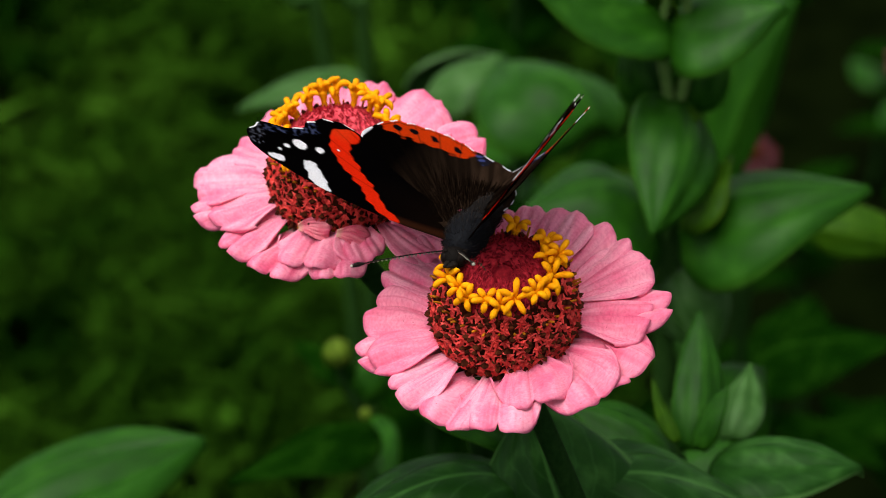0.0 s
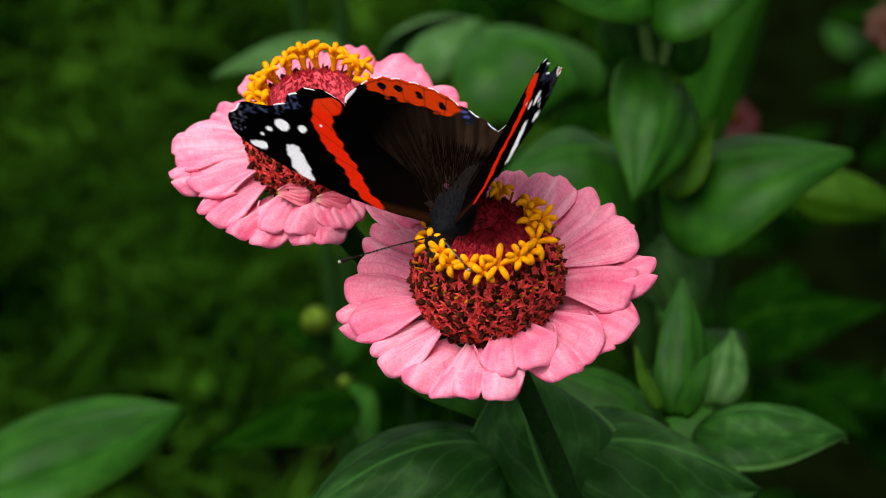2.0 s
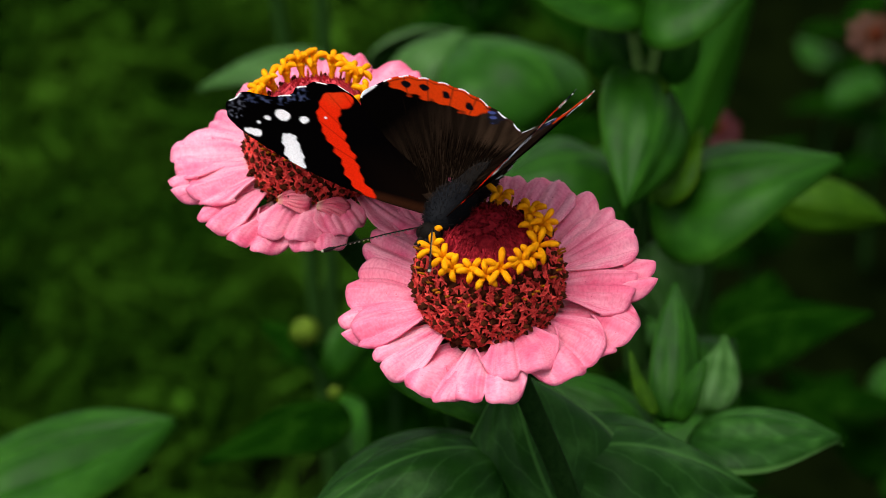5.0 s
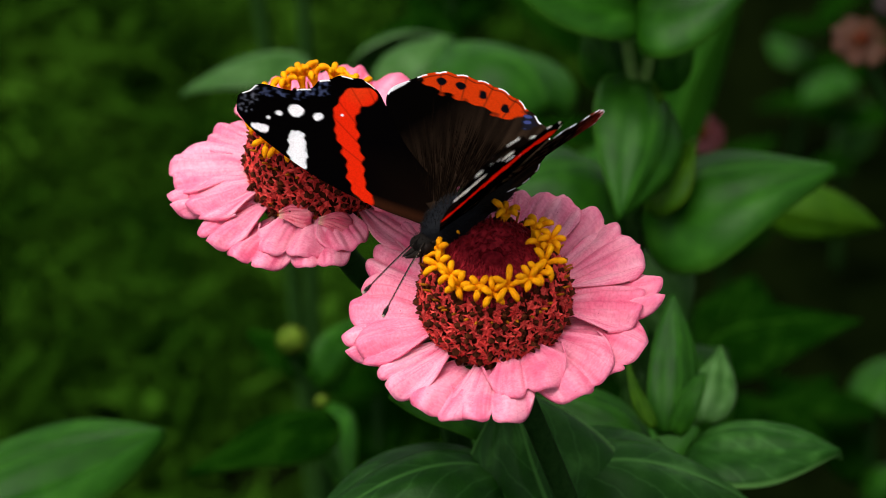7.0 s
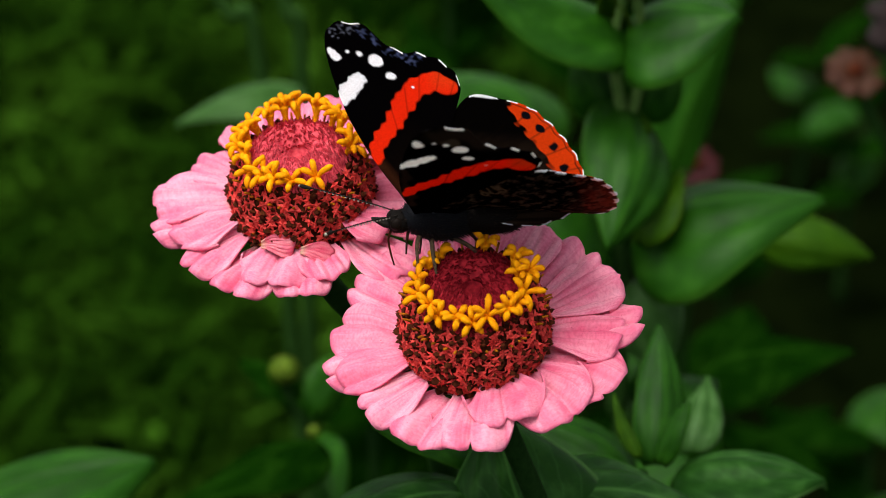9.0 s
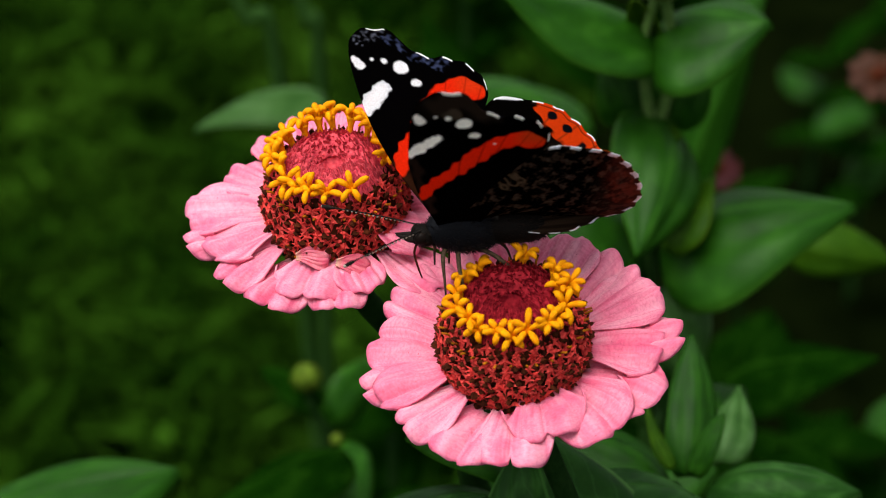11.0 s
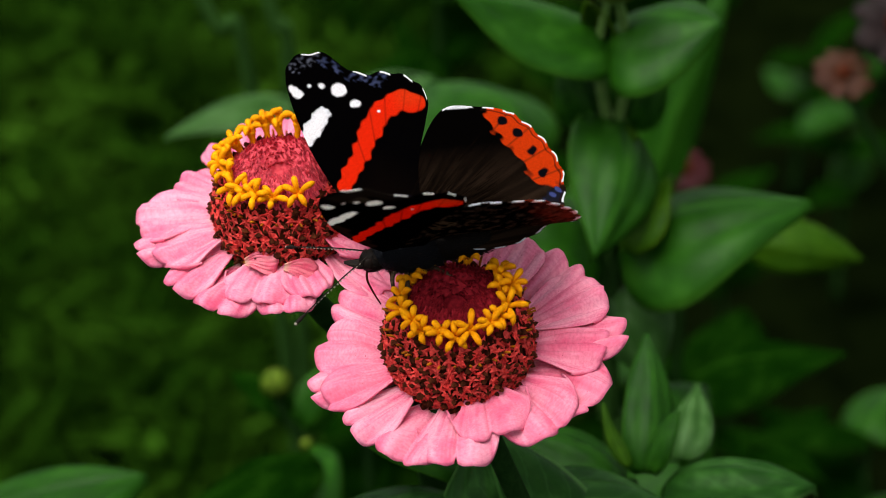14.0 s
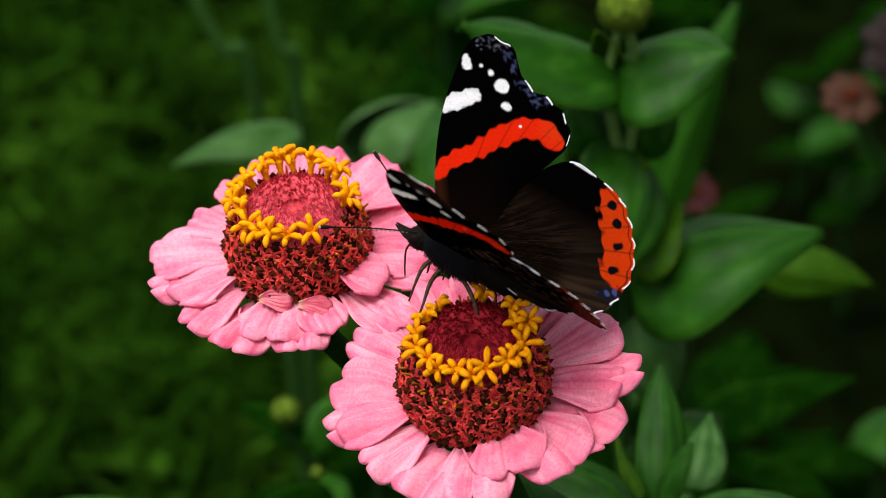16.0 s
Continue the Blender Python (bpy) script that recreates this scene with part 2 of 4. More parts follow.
def origin(ob):
    v = Vector((0, 0, 0))
    while ob is not None:
        v += Vector(ob.location)
        ob = ob.parent
    return v


def part(name, verts, faces, mat, parent, label="", uvs=None, colours=None, smooth=True, kind=""):
    """One mesh under its thing; verts in millimetres of the place."""
    o = origin(parent)
    me = bpy.data.meshes.new(name)
    vs = np.asarray(verts, float) * MM - np.array(o)
    me.from_pydata(vs.tolist(), [], faces)
    if uvs is not None:
        layer = me.uv_layers.new(name="UVMap")
        idx = np.empty(len(me.loops), np.int32)
        me.loops.foreach_get("vertex_index", idx)
        layer.data.foreach_set("uv", np.asarray(uvs, np.float32)[idx].ravel())
    if colours is not None:
        at = me.color_attributes.new("pattern", "FLOAT_COLOR", "POINT")
        c = np.ones((len(vs), 4), np.float32)
        c[:, :3] = colours
        at.data.foreach_set("color", c.ravel())
    if smooth:
        me.polygons.foreach_set("use_smooth", np.ones(len(me.polygons), bool))
    me.materials.append(mat)
    me.update()
    ob = new(name, me)
    ob.parent = parent
    return tagged(ob, label, kind=kind)


def sheet(P, thick):
    """Closed thin solid from a grid of points (rows, columns, 3): verts, faces, uvs."""
    P = np.asarray(P, float)
    a, b, _ = P.shape
    du, dv = np.gradient(P, axis=0), np.gradient(P, axis=1)
    N = np.cross(du, dv)
    N /= np.linalg.norm(N, axis=2, keepdims=True) + 1e-9
    top, bot = (P + N * thick / 2).reshape(-1, 3), (P - N * thick / 2).reshape(-1, 3)
    k = a * b
    i = np.arange(k).reshape(a, b)
    q = np.stack([i[:-1, :-1], i[1:, :-1], i[1:, 1:], i[:-1, 1:]], -1).reshape(-1, 4)
    rim = np.concatenate([i[0, :], i[1:, -1], i[-1, -2::-1], i[-2:0:-1, 0]])
    nx = np.roll(rim, -1)
    faces = q.tolist() + (q[:, ::-1] + k).tolist() + np.stack([rim, nx, nx + k, rim + k], -1).tolist()
    u, v = np.meshgrid(np.linspace(0, 1, a), np.linspace(0, 1, b), indexing="ij")
    uv = np.stack([u, v], -1).reshape(-1, 2)
    return np.concatenate([top, bot]), faces, np.concatenate([uv, uv])


def spline(pts, n):
    """Smooth curve through points."""
    p = np.asarray(pts, float)
    p = np.concatenate([[2 * p[0] - p[1]], p, [2 * p[-1] - p[-2]]])
    out = []
    for i in range(1, len(p) - 2):
        for t in np.linspace(0, 1, n, endpoint=False):
            a, b, c, d = p[i - 1:i + 3]
            out.append(0.5 * (2 * b + (c - a) * t + (2 * a - 5 * b + 4 * c - d) * t ** 2 + (3 * b - a - 3 * c + d) * t ** 3))
    return np.array(out + [p[-2]])


def tube(pts, radii, sides=12, n=6):
    c = spline(pts, n) if n > 1 else np.asarray(pts, float)
    r = np.interp(np.linspace(0, 1, len(c)), np.linspace(0, 1, len(radii)), radii)
    t = np.gradient(c, axis=0)
    t /= np.linalg.norm(t, axis=1, keepdims=True) + 1e-9
    ref = np.array([0.31, 0.87, 0.39])
    u = np.cross(t, ref)
    u /= np.linalg.norm(u, axis=1, keepdims=True)
    w = np.cross(t, u)
    a = np.linspace(0, 2 * np.pi, sides, endpoint=False)
    V = (c[:, None] + r[:, None, None] * (np.cos(a)[None, :, None] * u[:, None] + np.sin(a)[None, :, None] * w[:, None])).reshape(-1, 3)
    F = []
    for i in range(len(c) - 1):
        for j in range(sides):
            k = (j + 1) % sides
            F.append((i * sides + j, i * sides + k, (i + 1) * sides + k, (i + 1) * sides + j))
    F.append(tuple(range(sides))[::-1])
    F.append(tuple((len(c) - 1) * sides + j for j in range(sides)))
    return V, F


def ball(centre, radii, frame_axes=None, rings=12, sides=16):
    V, F = [], []
    for i in range(rings + 1):
        th = np.pi * i / rings
        for j in range(sides):
            ph = 2 * np.pi * j / sides
            V.append((np.cos(th), np.sin(th) * np.cos(ph), np.sin(th) * np.sin(ph)))
    V = np.array(V) * np.asarray(radii)
    if frame_axes is not None:
        V = V @ np.asarray(frame_axes)
    for i in range(rings):
        for j in range(sides):
            k = (j + 1) % sides
            F.append((i * sides + j, (i + 1) * sides + j, (i + 1) * sides + k, i * sides + k))
    return V + np.asarray(centre), F


def join(pieces):
    V, F, o = [], [], 0
    for v, f in pieces:
        V.append(np.asarray(v, float))
        F += [tuple(int(k) + o for k in q) for q in f]
        o += len(v)
    return np.concatenate(V), F


def axes(n):
    n = np.asarray(n, float) / np.linalg.norm(n)
    u = np.array([1.0, 0, 0]) - n * n[0]
    u /= np.linalg.norm(u)
    return u, np.cross(n, u), n


rng = np.random.default_rng(7)


# ---------------------------------------------------------------- plants
def leaf(plant, base, tip, edge, mat=None, arch=0.04, fold=-0.48, wave=0.025, groove=1.0, label=""):
    """Ovate zinnia leaf: base, tip and a point on its widest edge."""
    base, tip, edge = (np.asarray(p, float) for p in (base, tip, edge))
    ax = tip - base
    L = np.linalg.norm(ax)
    ax /= L
    side = edge - base
    side -= ax * (side @ ax)
    half = np.linalg.norm(side)
    side /= half
    nrm = np.cross(ax, side)
    if nrm[2] < 0:
        nrm = -nrm
    a, b = 26, 25
    u, v = np.linspace(0, 1, a)[:, None], np.linspace(-1, 1, b)[None, :]
    w = half * np.maximum(0.012, 2.62 * (0.02 + u) ** 0.52 * (1 - u) ** 1.0)
    ph = rng.uniform(0, 6)
    h = arch * L * (np.sin(np.pi * u) - 0.25 * u) + fold * w * (np.abs(v) ** 1.3 - (fold < 0)) + wave * L * np.sin(7 * u + ph + 1.5 * v) * np.abs(v)
    h = h - groove * min(half, 1.2 + 0.3 * half) * (0.12 * np.exp(-(v / 0.12) ** 2) + 0.10 * np.exp(-((np.abs(v) - 0.48) / 0.13) ** 2)) * np.sin(np.pi * u) ** 0.7 - 0.10 * half * np.clip((np.abs(v) - 0.75) / 0.25, 0, 1) ** 2
    bend = 0.05 * L * np.sin(np.pi * u) * np.sin(ph)
    P = base + (u * L)[..., None] * ax + (v * w + bend)[..., None] * side + h[..., None] * nrm
    V, F, uv = sheet(P, 0.35)
    return part("leaf", V, F, mat or LEAF, plant, label, uv)


def stem(plant, pts, radii, mat=None, name="stem", label=""):
    V, F = tube(pts, radii, 14, 8)
    return part(name, V, F, mat or STEM, plant, label)


def petal(head, C, fr, az, reach, width, base=None, tip_h=1.5, base_h=0.3, lobes=2, notch=0.8, mid=0.0, slope=0.0, r0=7.8, mat=None, twist=0.0, arch=0.9, name="petal"):
    """Ray floret: a pleated blade from the claw at azimuth base to the lobed tip at azimuth az."""
    u_, v_, n_ = fr
    base = az if base is None else base
    p0 = r0 * np.array((np.cos(radians(base)), np.sin(radians(base))))
    p1 = reach * np.array((np.cos(radians(az)), np.sin(radians(az))))
    L = np.linalg.norm(p1 - p0)
    ax = (p1 - p0) / L
    ac = np.array((-ax[1], ax[0]))
    out, across, root_ = ax[0] * u_ + ax[1] * v_, ac[0] * u_ + ac[1] * v_, p0[0] * u_ + p0[1] * v_
    a, b = 26, 43
    u, v = np.linspace(0, 1, a)[:, None], np.linspace(-1, 1, b)[None, :]
    sv = np.sin(v * np.pi / 2) * 0.6 + v * 0.4
    ph = rng.uniform(0, 6)
    w = 0.52 * width * (0.26 + 0.74 * np.sin(np.clip(u / 0.84, 0, 1) * np.pi / 2) ** 1.2)
    if lobes == 2:
        lobe = np.where(sv < mid, 2 * (sv + 1) / (mid + 1) - 1, 2 * (sv - mid) / (1 - mid) - 1)
        cut = (0.5 + 1.05 * notch) * (1 - np.sqrt(np.clip(1 - np.abs(lobe) ** 2.3, 0, 1)))
    elif lobes == 3:
        cut = 0.8 * notch * (np.exp(-np.abs((sv - mid - 0.36) / 0.12) ** 1.3) + np.exp(-np.abs((sv - mid + 0.36) / 0.12) ** 1.3))
    else:
        cut = 0.25 * notch * np.cos(4 * sv + ph)
    end = 1.02 - min(0.46, 0.46 * width / L) * (1 - np.sqrt(np.clip(1 - np.abs(sv) ** 2.1, 0, 1))) - (cut - slope * sv + 0.07 * np.sin(7 * sv + ph)) / L
    uu = u * (1 - u ** 2.2 * (1 - end))
    h = 1.6 * base_h + (tip_h - 1.6 * base_h) * uu + arch * 4 * uu * (1 - uu) * 0.55
    # channelled claw, edges that turn down towards the tip
    h = h + 0.10 * width * sv ** 2 * np.clip(1 - uu, 0, 1) ** 1.5 - 0.15 * width * np.abs(sv) ** 2.4 * uu ** 1.6
    along = np.clip(u * 5, 0, 1) * np.clip((1.04 - u) * 6, 0, 1)
    if lobes == 2:
        pleat = np.exp(-((sv - mid) / 0.085) ** 2) * (0.35 + 0.9 * uu)
        weak = (mid - 0.48, mid + 0.48, mid + 0.24, mid - 0.24)
    else:
        pleat = 0.75 * (np.exp(-((sv - mid - 0.34) / 0.075) ** 2) + np.exp(-((sv - mid + 0.34) / 0.075) ** 2))
        weak = (mid, mid + 0.66, mid - 0.66, mid + 0.17)
    for c in weak:
        pleat = pleat + rng.uniform(0.10, 0.34) * np.exp(-((sv - c - rng.uniform(-0.05, 0.05)) / 0.05) ** 2)
    h = h - 0.075 * width * pleat * along
    h = h + 0.055 * width * np.cos((sv - mid) * 2 * np.pi / (0.9 if lobes == 2 else 0.68)) * uu ** 1.5 * (-1)
    h = h - 0.45 * np.clip((u - 0.90) / 0.10, 0, 1) ** 2
    h = h + 0.035 * width * np.sin(3.2 * uu + ph) * sv + 0.033 * width * np.sin(3.1 * sv + 2 * ph) * uu ** 2 + 0.06 * np.sin(10 * uu + 4 * sv + ph) + twist * sv * uu * width / 2
    sway = 0.35 * np.sin(2.6 * uu + ph) * np.sin(np.pi * uu)
    P = np.asarray(C) + root_ + (uu * L)[..., None] * out + (sv * w + sway)[..., None] * across + h[..., None] * n_
    V, F, uv = sheet(P, 0.26)
    return part(name, V, F, mat or PINK, head, "", uv)


def floret_mesh(p, n, r=1.9, tube_len=2.6, spin=0.0):
    """Yellow disc floret: a slender tube that opens into five plump, recurved lobes."""
    u_, v_, n_ = axes(n)
    p = np.asarray(p, float)
    pcs = [tube([p - n_ * 1.0, p + n_ * tube_len * 0.55, p + n_ * tube_len], [0.42, 0.46, 0.86], 8, 3)]
    q = p + n_ * tube_len
    for k in range(5):
        a = spin + 2 * np.pi * k / 5 + rng.uniform(-0.22, 0.22)
        d = np.cos(a) * u_ + np.sin(a) * v_
        curl, rl = rng.uniform(-0.3, 0.9), r * rng.uniform(0.85, 1.15)
        path = [q + d * 0.35 - n_ * 0.2, q + d * rl * 0.5 + n_ * (0.95 - 0.25 * curl), q + d * rl * 0.95 + n_ * (1.25 - 0.75 * curl), q + d * rl * 1.22 + n_ * (1.0 - 1.25 * curl)]
        pcs.append(tube(path, [0.30, 0.38, 0.47, 0.50, 0.36, 0.12], 8, 4))
    return join(pcs)


def dome(head, C, fr, profile, n_bracts=500, n_top=1250, crown=None):
    """The cone of a zinnia: body, coral bracts with withered florets between them, crimson centre."""
    u_, v_, n_ = fr
    C = np.asarray(C, float)
    pr = spline(profile, 6)
    sides = 40
    V, F = [], []
    for r, h in pr:
        for j in range(sides):
            a = 2 * np.pi * j / sides
            V.append(C + n_ * h + max(r, 0.02) * (np.cos(a) * u_ + np.sin(a) * v_))
    for i in range(len(pr) - 1):
        for j in range(sides):
            k = (j + 1) % sides
            F.append((i * sides + j, i * sides + k, (i + 1) * sides + k, (i + 1) * sides + j))
    cutrow = int(np.argmax(pr[:, 1] > 0.86 * pr[:, 1].max())) * sides
    part("cone", V, [f for f in F if max(f) <= cutrow + sides], BROWN, head, "dark seed cone of the flower")
    part("crown", V, [f for f in F if max(f) > cutrow + sides], crown or CRIMSON, head, "crimson centre of the flower")
    seg = np.linalg.norm(np.diff(pr, axis=0), axis=1)
    area = np.concatenate([[0], np.cumsum(seg * (pr[1:, 0] + pr[:-1, 0]) / 2)])
    top = area[int(np.argmax(pr[:, 1]))]

    def spot(f):
        r, h = np.interp(f, area, pr[:, 0]), np.interp(f, area, pr[:, 1])
        e = 1e-2 * area[-1]
        r2, h2 = np.interp(f + e, area, pr[:, 0]), np.interp(f + e, area, pr[:, 1])
        r1, h1 = np.interp(f - e, area, pr[:, 0]), np.interp(f - e, area, pr[:, 1])
        t = np.array([r2 - r1, h2 - h1])
        t /= np.linalg.norm(t) + 1e-9
        return r, h, t
    red, dark, mid = [], [], []
    cut = top * 0.83
    for k in range(n_bracts):
        f = cut * (k + 0.5) / n_bracts
        a = k * 2.39996 + rng.normal(0, 0.03)
        r, h, t = spot(f)
        o, ac = np.cos(a) * u_ + np.sin(a) * v_, -np.sin(a) * u_ + np.cos(a) * v_
        tan, nor = t[0] * o + t[1] * n_, t[1] * o - t[0] * n_
        p = C + r * o + h * n_
        s = rng.uniform(0.85, 1.2)
        g = rng.uniform(0.35, 0.95)
        vs, fc = [p + nor * (0.35 + 0.5 * g) + tan * 0.1, p - nor * 0.2], []
        m, a0 = rng.integers(4, 7), rng.uniform(0, 6.28)
        for q in range(2 * m):
            b_ = a0 + np.pi * q / m
            if q % 2 == 0:
                rr, hh = s * rng.uniform(0.7, 1.2), 0.25 * g + rng.uniform(0.1, 0.8)
            else:
                rr, hh = s * rng.uniform(0.35, 0.62), 0.15 + 0.3 * g
            vs.append(p + (np.cos(b_) * ac + np.sin(b_) * tan) * rr + nor * hh)
        for q in range(2 * m):
            q2 = (q + 1) % (2 * m)
            fc += [(0, 2 + q, 2 + q2), (1, 2 + q2, 2 + q)]
        red.append((vs, fc))
        if rng.random() < 0.68:
            q = p + tan * rng.uniform(-0.3, 0.7) + ac * rng.uniform(0.5, 1.1) + nor * 0.25
            w = rng.uniform(0.34, 0.66)
            tip = q + nor * rng.uniform(0.5, 1.1) + tan * rng.uniform(-0.2, 0.7) + ac * rng.uniform(-0.3, 0.3)
            vs = [q - ac * w, q - tan * w, q + ac * w, q + tan * w]
            vs += [0.35 * x + 0.65 * tip + (x - q) * 0.55 for x in vs] + [tip + nor * 0.1]
            dark.append((vs, [(0, 1, 5, 4), (1, 2, 6, 5), (2, 3, 7, 6), (3, 0, 4, 7), (4, 5, 8), (5, 6, 8), (6, 7, 8), (7, 4, 8)]))
    for k in range(n_top):
        f = cut + (area[-1] - cut) * (k + 0.5) / n_top
        a = k * 2.39996 + rng.normal(0, 0.22)
        f = f + rng.normal(0, 0.006) * area[-1]
        r, h, t = spot(min(f, area[-1] * 0.985))
        o, ac = np.cos(a) * u_ + np.sin(a) * v_, -np.sin(a) * u_ + np.cos(a) * v_
        tan, nor = t[0] * o + t[1] * n_, t[1] * o - t[0] * n_
        p = C + r * o + h * n_
        s = 0.24 * (0.6 + 0.4 * r / 6)
        tip = p + n_ * rng.uniform(0.5, 1.3) * (0.5 + r / 14) - o * rng.uniform(0.1, 0.7) + ac * rng.uniform(-0.3, 0.3)
        vs = [p - ac * s, p - o * s * 0.8, p + ac * s, p + o * s * 0.8, tip]
        mid.append((vs, [(0, 1, 4), (1, 2, 4), (2, 3, 4), (3, 0, 4)]))
    old = []
    for k in range(40):
        f = cut * (0.76 + 0.22 * ((k * 0.618) % 1.0))
        a = k * 2.39996 + 0.7
        r, h, t = spot(f)
        o = np.cos(a) * u_ + np.sin(a) * v_
        nor = t[1] * o - t[0] * n_
        p = C + r * o + h * n_
        q = p + nor * rng.uniform(1.0, 1.9) + n_ * rng.uniform(0.1, 0.8)
        old.append(tube([p, (p + q) / 2 + n_ * 0.15, q], [0.16, 0.20, 0.16], 5, 1))
    part("old_floret", *join(old), OLDGOLD, head, "shrivelled orange-brown florets", smooth=True, kind="stuff")
    part("bract", *join(red), BRACT, head, "coral-red pointed bracts", smooth=False, kind="stuff")
    part("withered_floret", *join(dark), BROWN, head, "dark brown withered florets", smooth=False, kind="stuff")
    part("floret_bud", *join(mid), crown or CRIMSON, head, "tight crimson floret buds", smooth=False, kind="stuff")


def calyx(head, C, fr, r=9.5):
    u_, v_, n_ = fr
    pcs = []
    for row, (rr, hh, m) in enumerate(((r, -1.2, 16), (r * 0.85, -3.4, 14), (r * 0.6, -5.6, 10))):
        for k in range(m):
            a = 2 * np.pi * (k + row * 0.5) / m
            o, ac = np.cos(a) * u_ + np.sin(a) * v_, -np.sin(a) * u_ + np.cos(a) * v_
            uu, vv = np.linspace(0, 1, 5)[:, None], np.linspace(-1, 1, 5)[None, :]
            ww = r * 3.4 / m * np.sqrt(np.clip(1 - uu ** 3 * 0.8, 0.1, 1))
            rad = rr * (0.6 + 0.45 * uu)
            h = hh - 2.2 + 3.4 * uu
            P = np.asarray(C) + rad[..., None] * o + (vv * ww)[..., None] * ac + (h - 0.3 * vv ** 2)[..., None] * n_
            pcs.append(sheet(P, 0.3)[:2])
    part("calyx", *join(pcs), STEM, head, "cup of overlapping green scales")


PROFILE = [(7.4, -1.5), (9.2, 0.8), (10.1, 3.4), (10.0, 6.2), (9.2, 8.9), (7.8, 11.2), (6.5, 12.8), (5.4, 13.5), (4.3, 13.5), (3.1, 13.0), (1.9, 12.0), (0.9, 10.8), (0.1, 10.2)]

# ---------------------------------------------------------------- front zinnia
front = tagged(thing("zinnia", 18, 12, 0), "pink zinnia in bloom on a dark green stem", "flower", "pink zinnias")
CF, FF = np.array((-2.0, -14.0, 501.8)), axes((-0.055, -0.292, 0.955))
stem(front, [CF - FF[2] * 5, (2.9, -9.8, 484.0), (10.9, -8.0, 460.6), (15.3, -4.6, 439.9), (20, 6, 380), (18, 12, 200), (18, 12, 0)], [1.7, 1.65, 1.75, 1.85, 2.0, 2.6, 3.0])
calyx(front, CF, FF)
# azimuth and reach of the tip, width, azimuth of the claw, heights of tip and claw, lobes, notch, its place across, slant of the end
for row in (
    (108, 22.4, 8.5, 108, 3.0, 0.2, 2, 0.9, 0.0, 0),
    (95, 21.8, 7.4, 95, 3.2, 0.9, 1, 0.5, 0.0, 0),
    (82, 22.0, 7.4, 82, 3.4, 0.2, 1, 0.4, 0.1, 0),
    (67, 23.0, 9.2, 62, 3.6, 1.2, 3, 0.5, 0.1, 0),
    (48, 23.4, 11.3, 46, 3.0, -0.2, 2, 0.9, -0.1, 0.4),
    (29, 23.1, 10.1, 27, 3.0, 1.0, 3, 0.6, 0.1, 0),
    (9, 24.0, 9.0, 13, 2.0, -0.3, 2, 1.3, -0.1, 0),
    (2, 20.8, 10.8, 5, 2.2, 1.0, 1, 0.5, 0.0, 0.6),
    (-24, 21.5, 13.1, -13, 1.2, -0.4, 2, 1.4, -0.2, 0.8),
    (-46, 19.9, 12.4, -38, 1.4, 0.7, 2, 1.2, 0.1, -0.3),
    (-71, 16.9, 11.0, -68, 2.0, 1.6, 2, 2.2, -0.1, 0),
    (-91, 20.2, 11.1, -95, 1.2, 0.2, 2, 1.8, 0.0, 0.6),
    (-115, 20.4, 10.1, -112, 1.2, -0.5, 2, 1.2, 0.1, 0),
    (-139, 20.2, 7.9, -136, 1.4, 0.7, 2, 1.2, -0.2, 0.4),
    (-160, 20.5, 7.5, -157, 2.2, 1.4, 2, 0.7, 0.4, 0.4),
    (-165, 22.0, 7.4, -166, 1.4, -0.5, 2, 1.4, 0.0, 0),
    (174, 20.5, 11.3, 176, 2.2, 0.4, 2, 0.7, -0.35, 0.4),
    (147, 21.2, 7.4, 154, 2.4, 1.0, 2, 0.6, 0.2, 0),
    (126, 21.6, 8.1, 128, 3.0, -0.2, 1, 0.5, 0.0, 0),
):
    petal(front, CF, FF, *row)
dome(front, CF, FF, PROFILE)
for az, lean, tall_ in ((176, 0.6, 1.4), (-162, 0.7, 2.0), (-143, 0.5, 2.6), (-124, 0.8, 1.8), (-106, 0.6, 2.3), (-88, 0.8, 2.0), (-70, 0.6, 2.2), (-51, 0.7, 2.7), (-33, 0.5, 2.2),
                        (-17, 0.6, 2.8), (-2, 0.4, 2.4), (12, 0.6, 3.0), (27, 0.4, 2.8), (78, 0.7, 1.6), (128, 0.8, 0.9), (150, 0.8, 1.3)):
    o, ac = np.cos(radians(az)) * FF[0] + np.sin(radians(az)) * FF[1], -np.sin(radians(az)) * FF[0] + np.cos(radians(az)) * FF[1]
    V, F = floret_mesh(CF + o * rng.uniform(6.1, 7.0) + FF[2] * 12.1, FF[2] + 0.85 * lean * o + rng.uniform(-0.3, 0.3) * ac, rng.uniform(1.6, 2.15), tall_ + rng.uniform(-0.5, 0.5), rng.uniform(0, 6))
    part("floret", V, F, YELLOW, front)

# ---------------------------------------------------------------- back zinnia
back = tagged(thing("zinnia", 0, 60, 0), "pink zinnia in bloom with a full ring of yellow florets", "flower", "pink zinnias")
CB, FB = np.array((-29.8, 12.7, 509.8)), axes((-0.033, -0.232, 0.972))
stem(back, [CB - FB[2] * 5, (-25.5, 16.5, 494.3), (-20.5, 22.0, 484.4), (-14.0, 31.0, 468.8), (-9.0, 43.0, 444.0), (-5, 53, 380), (0, 60, 0)], [1.9, 1.9, 2.1, 2.3, 2.5, 2.7, 3.0])
calyx(back, CB, FB)
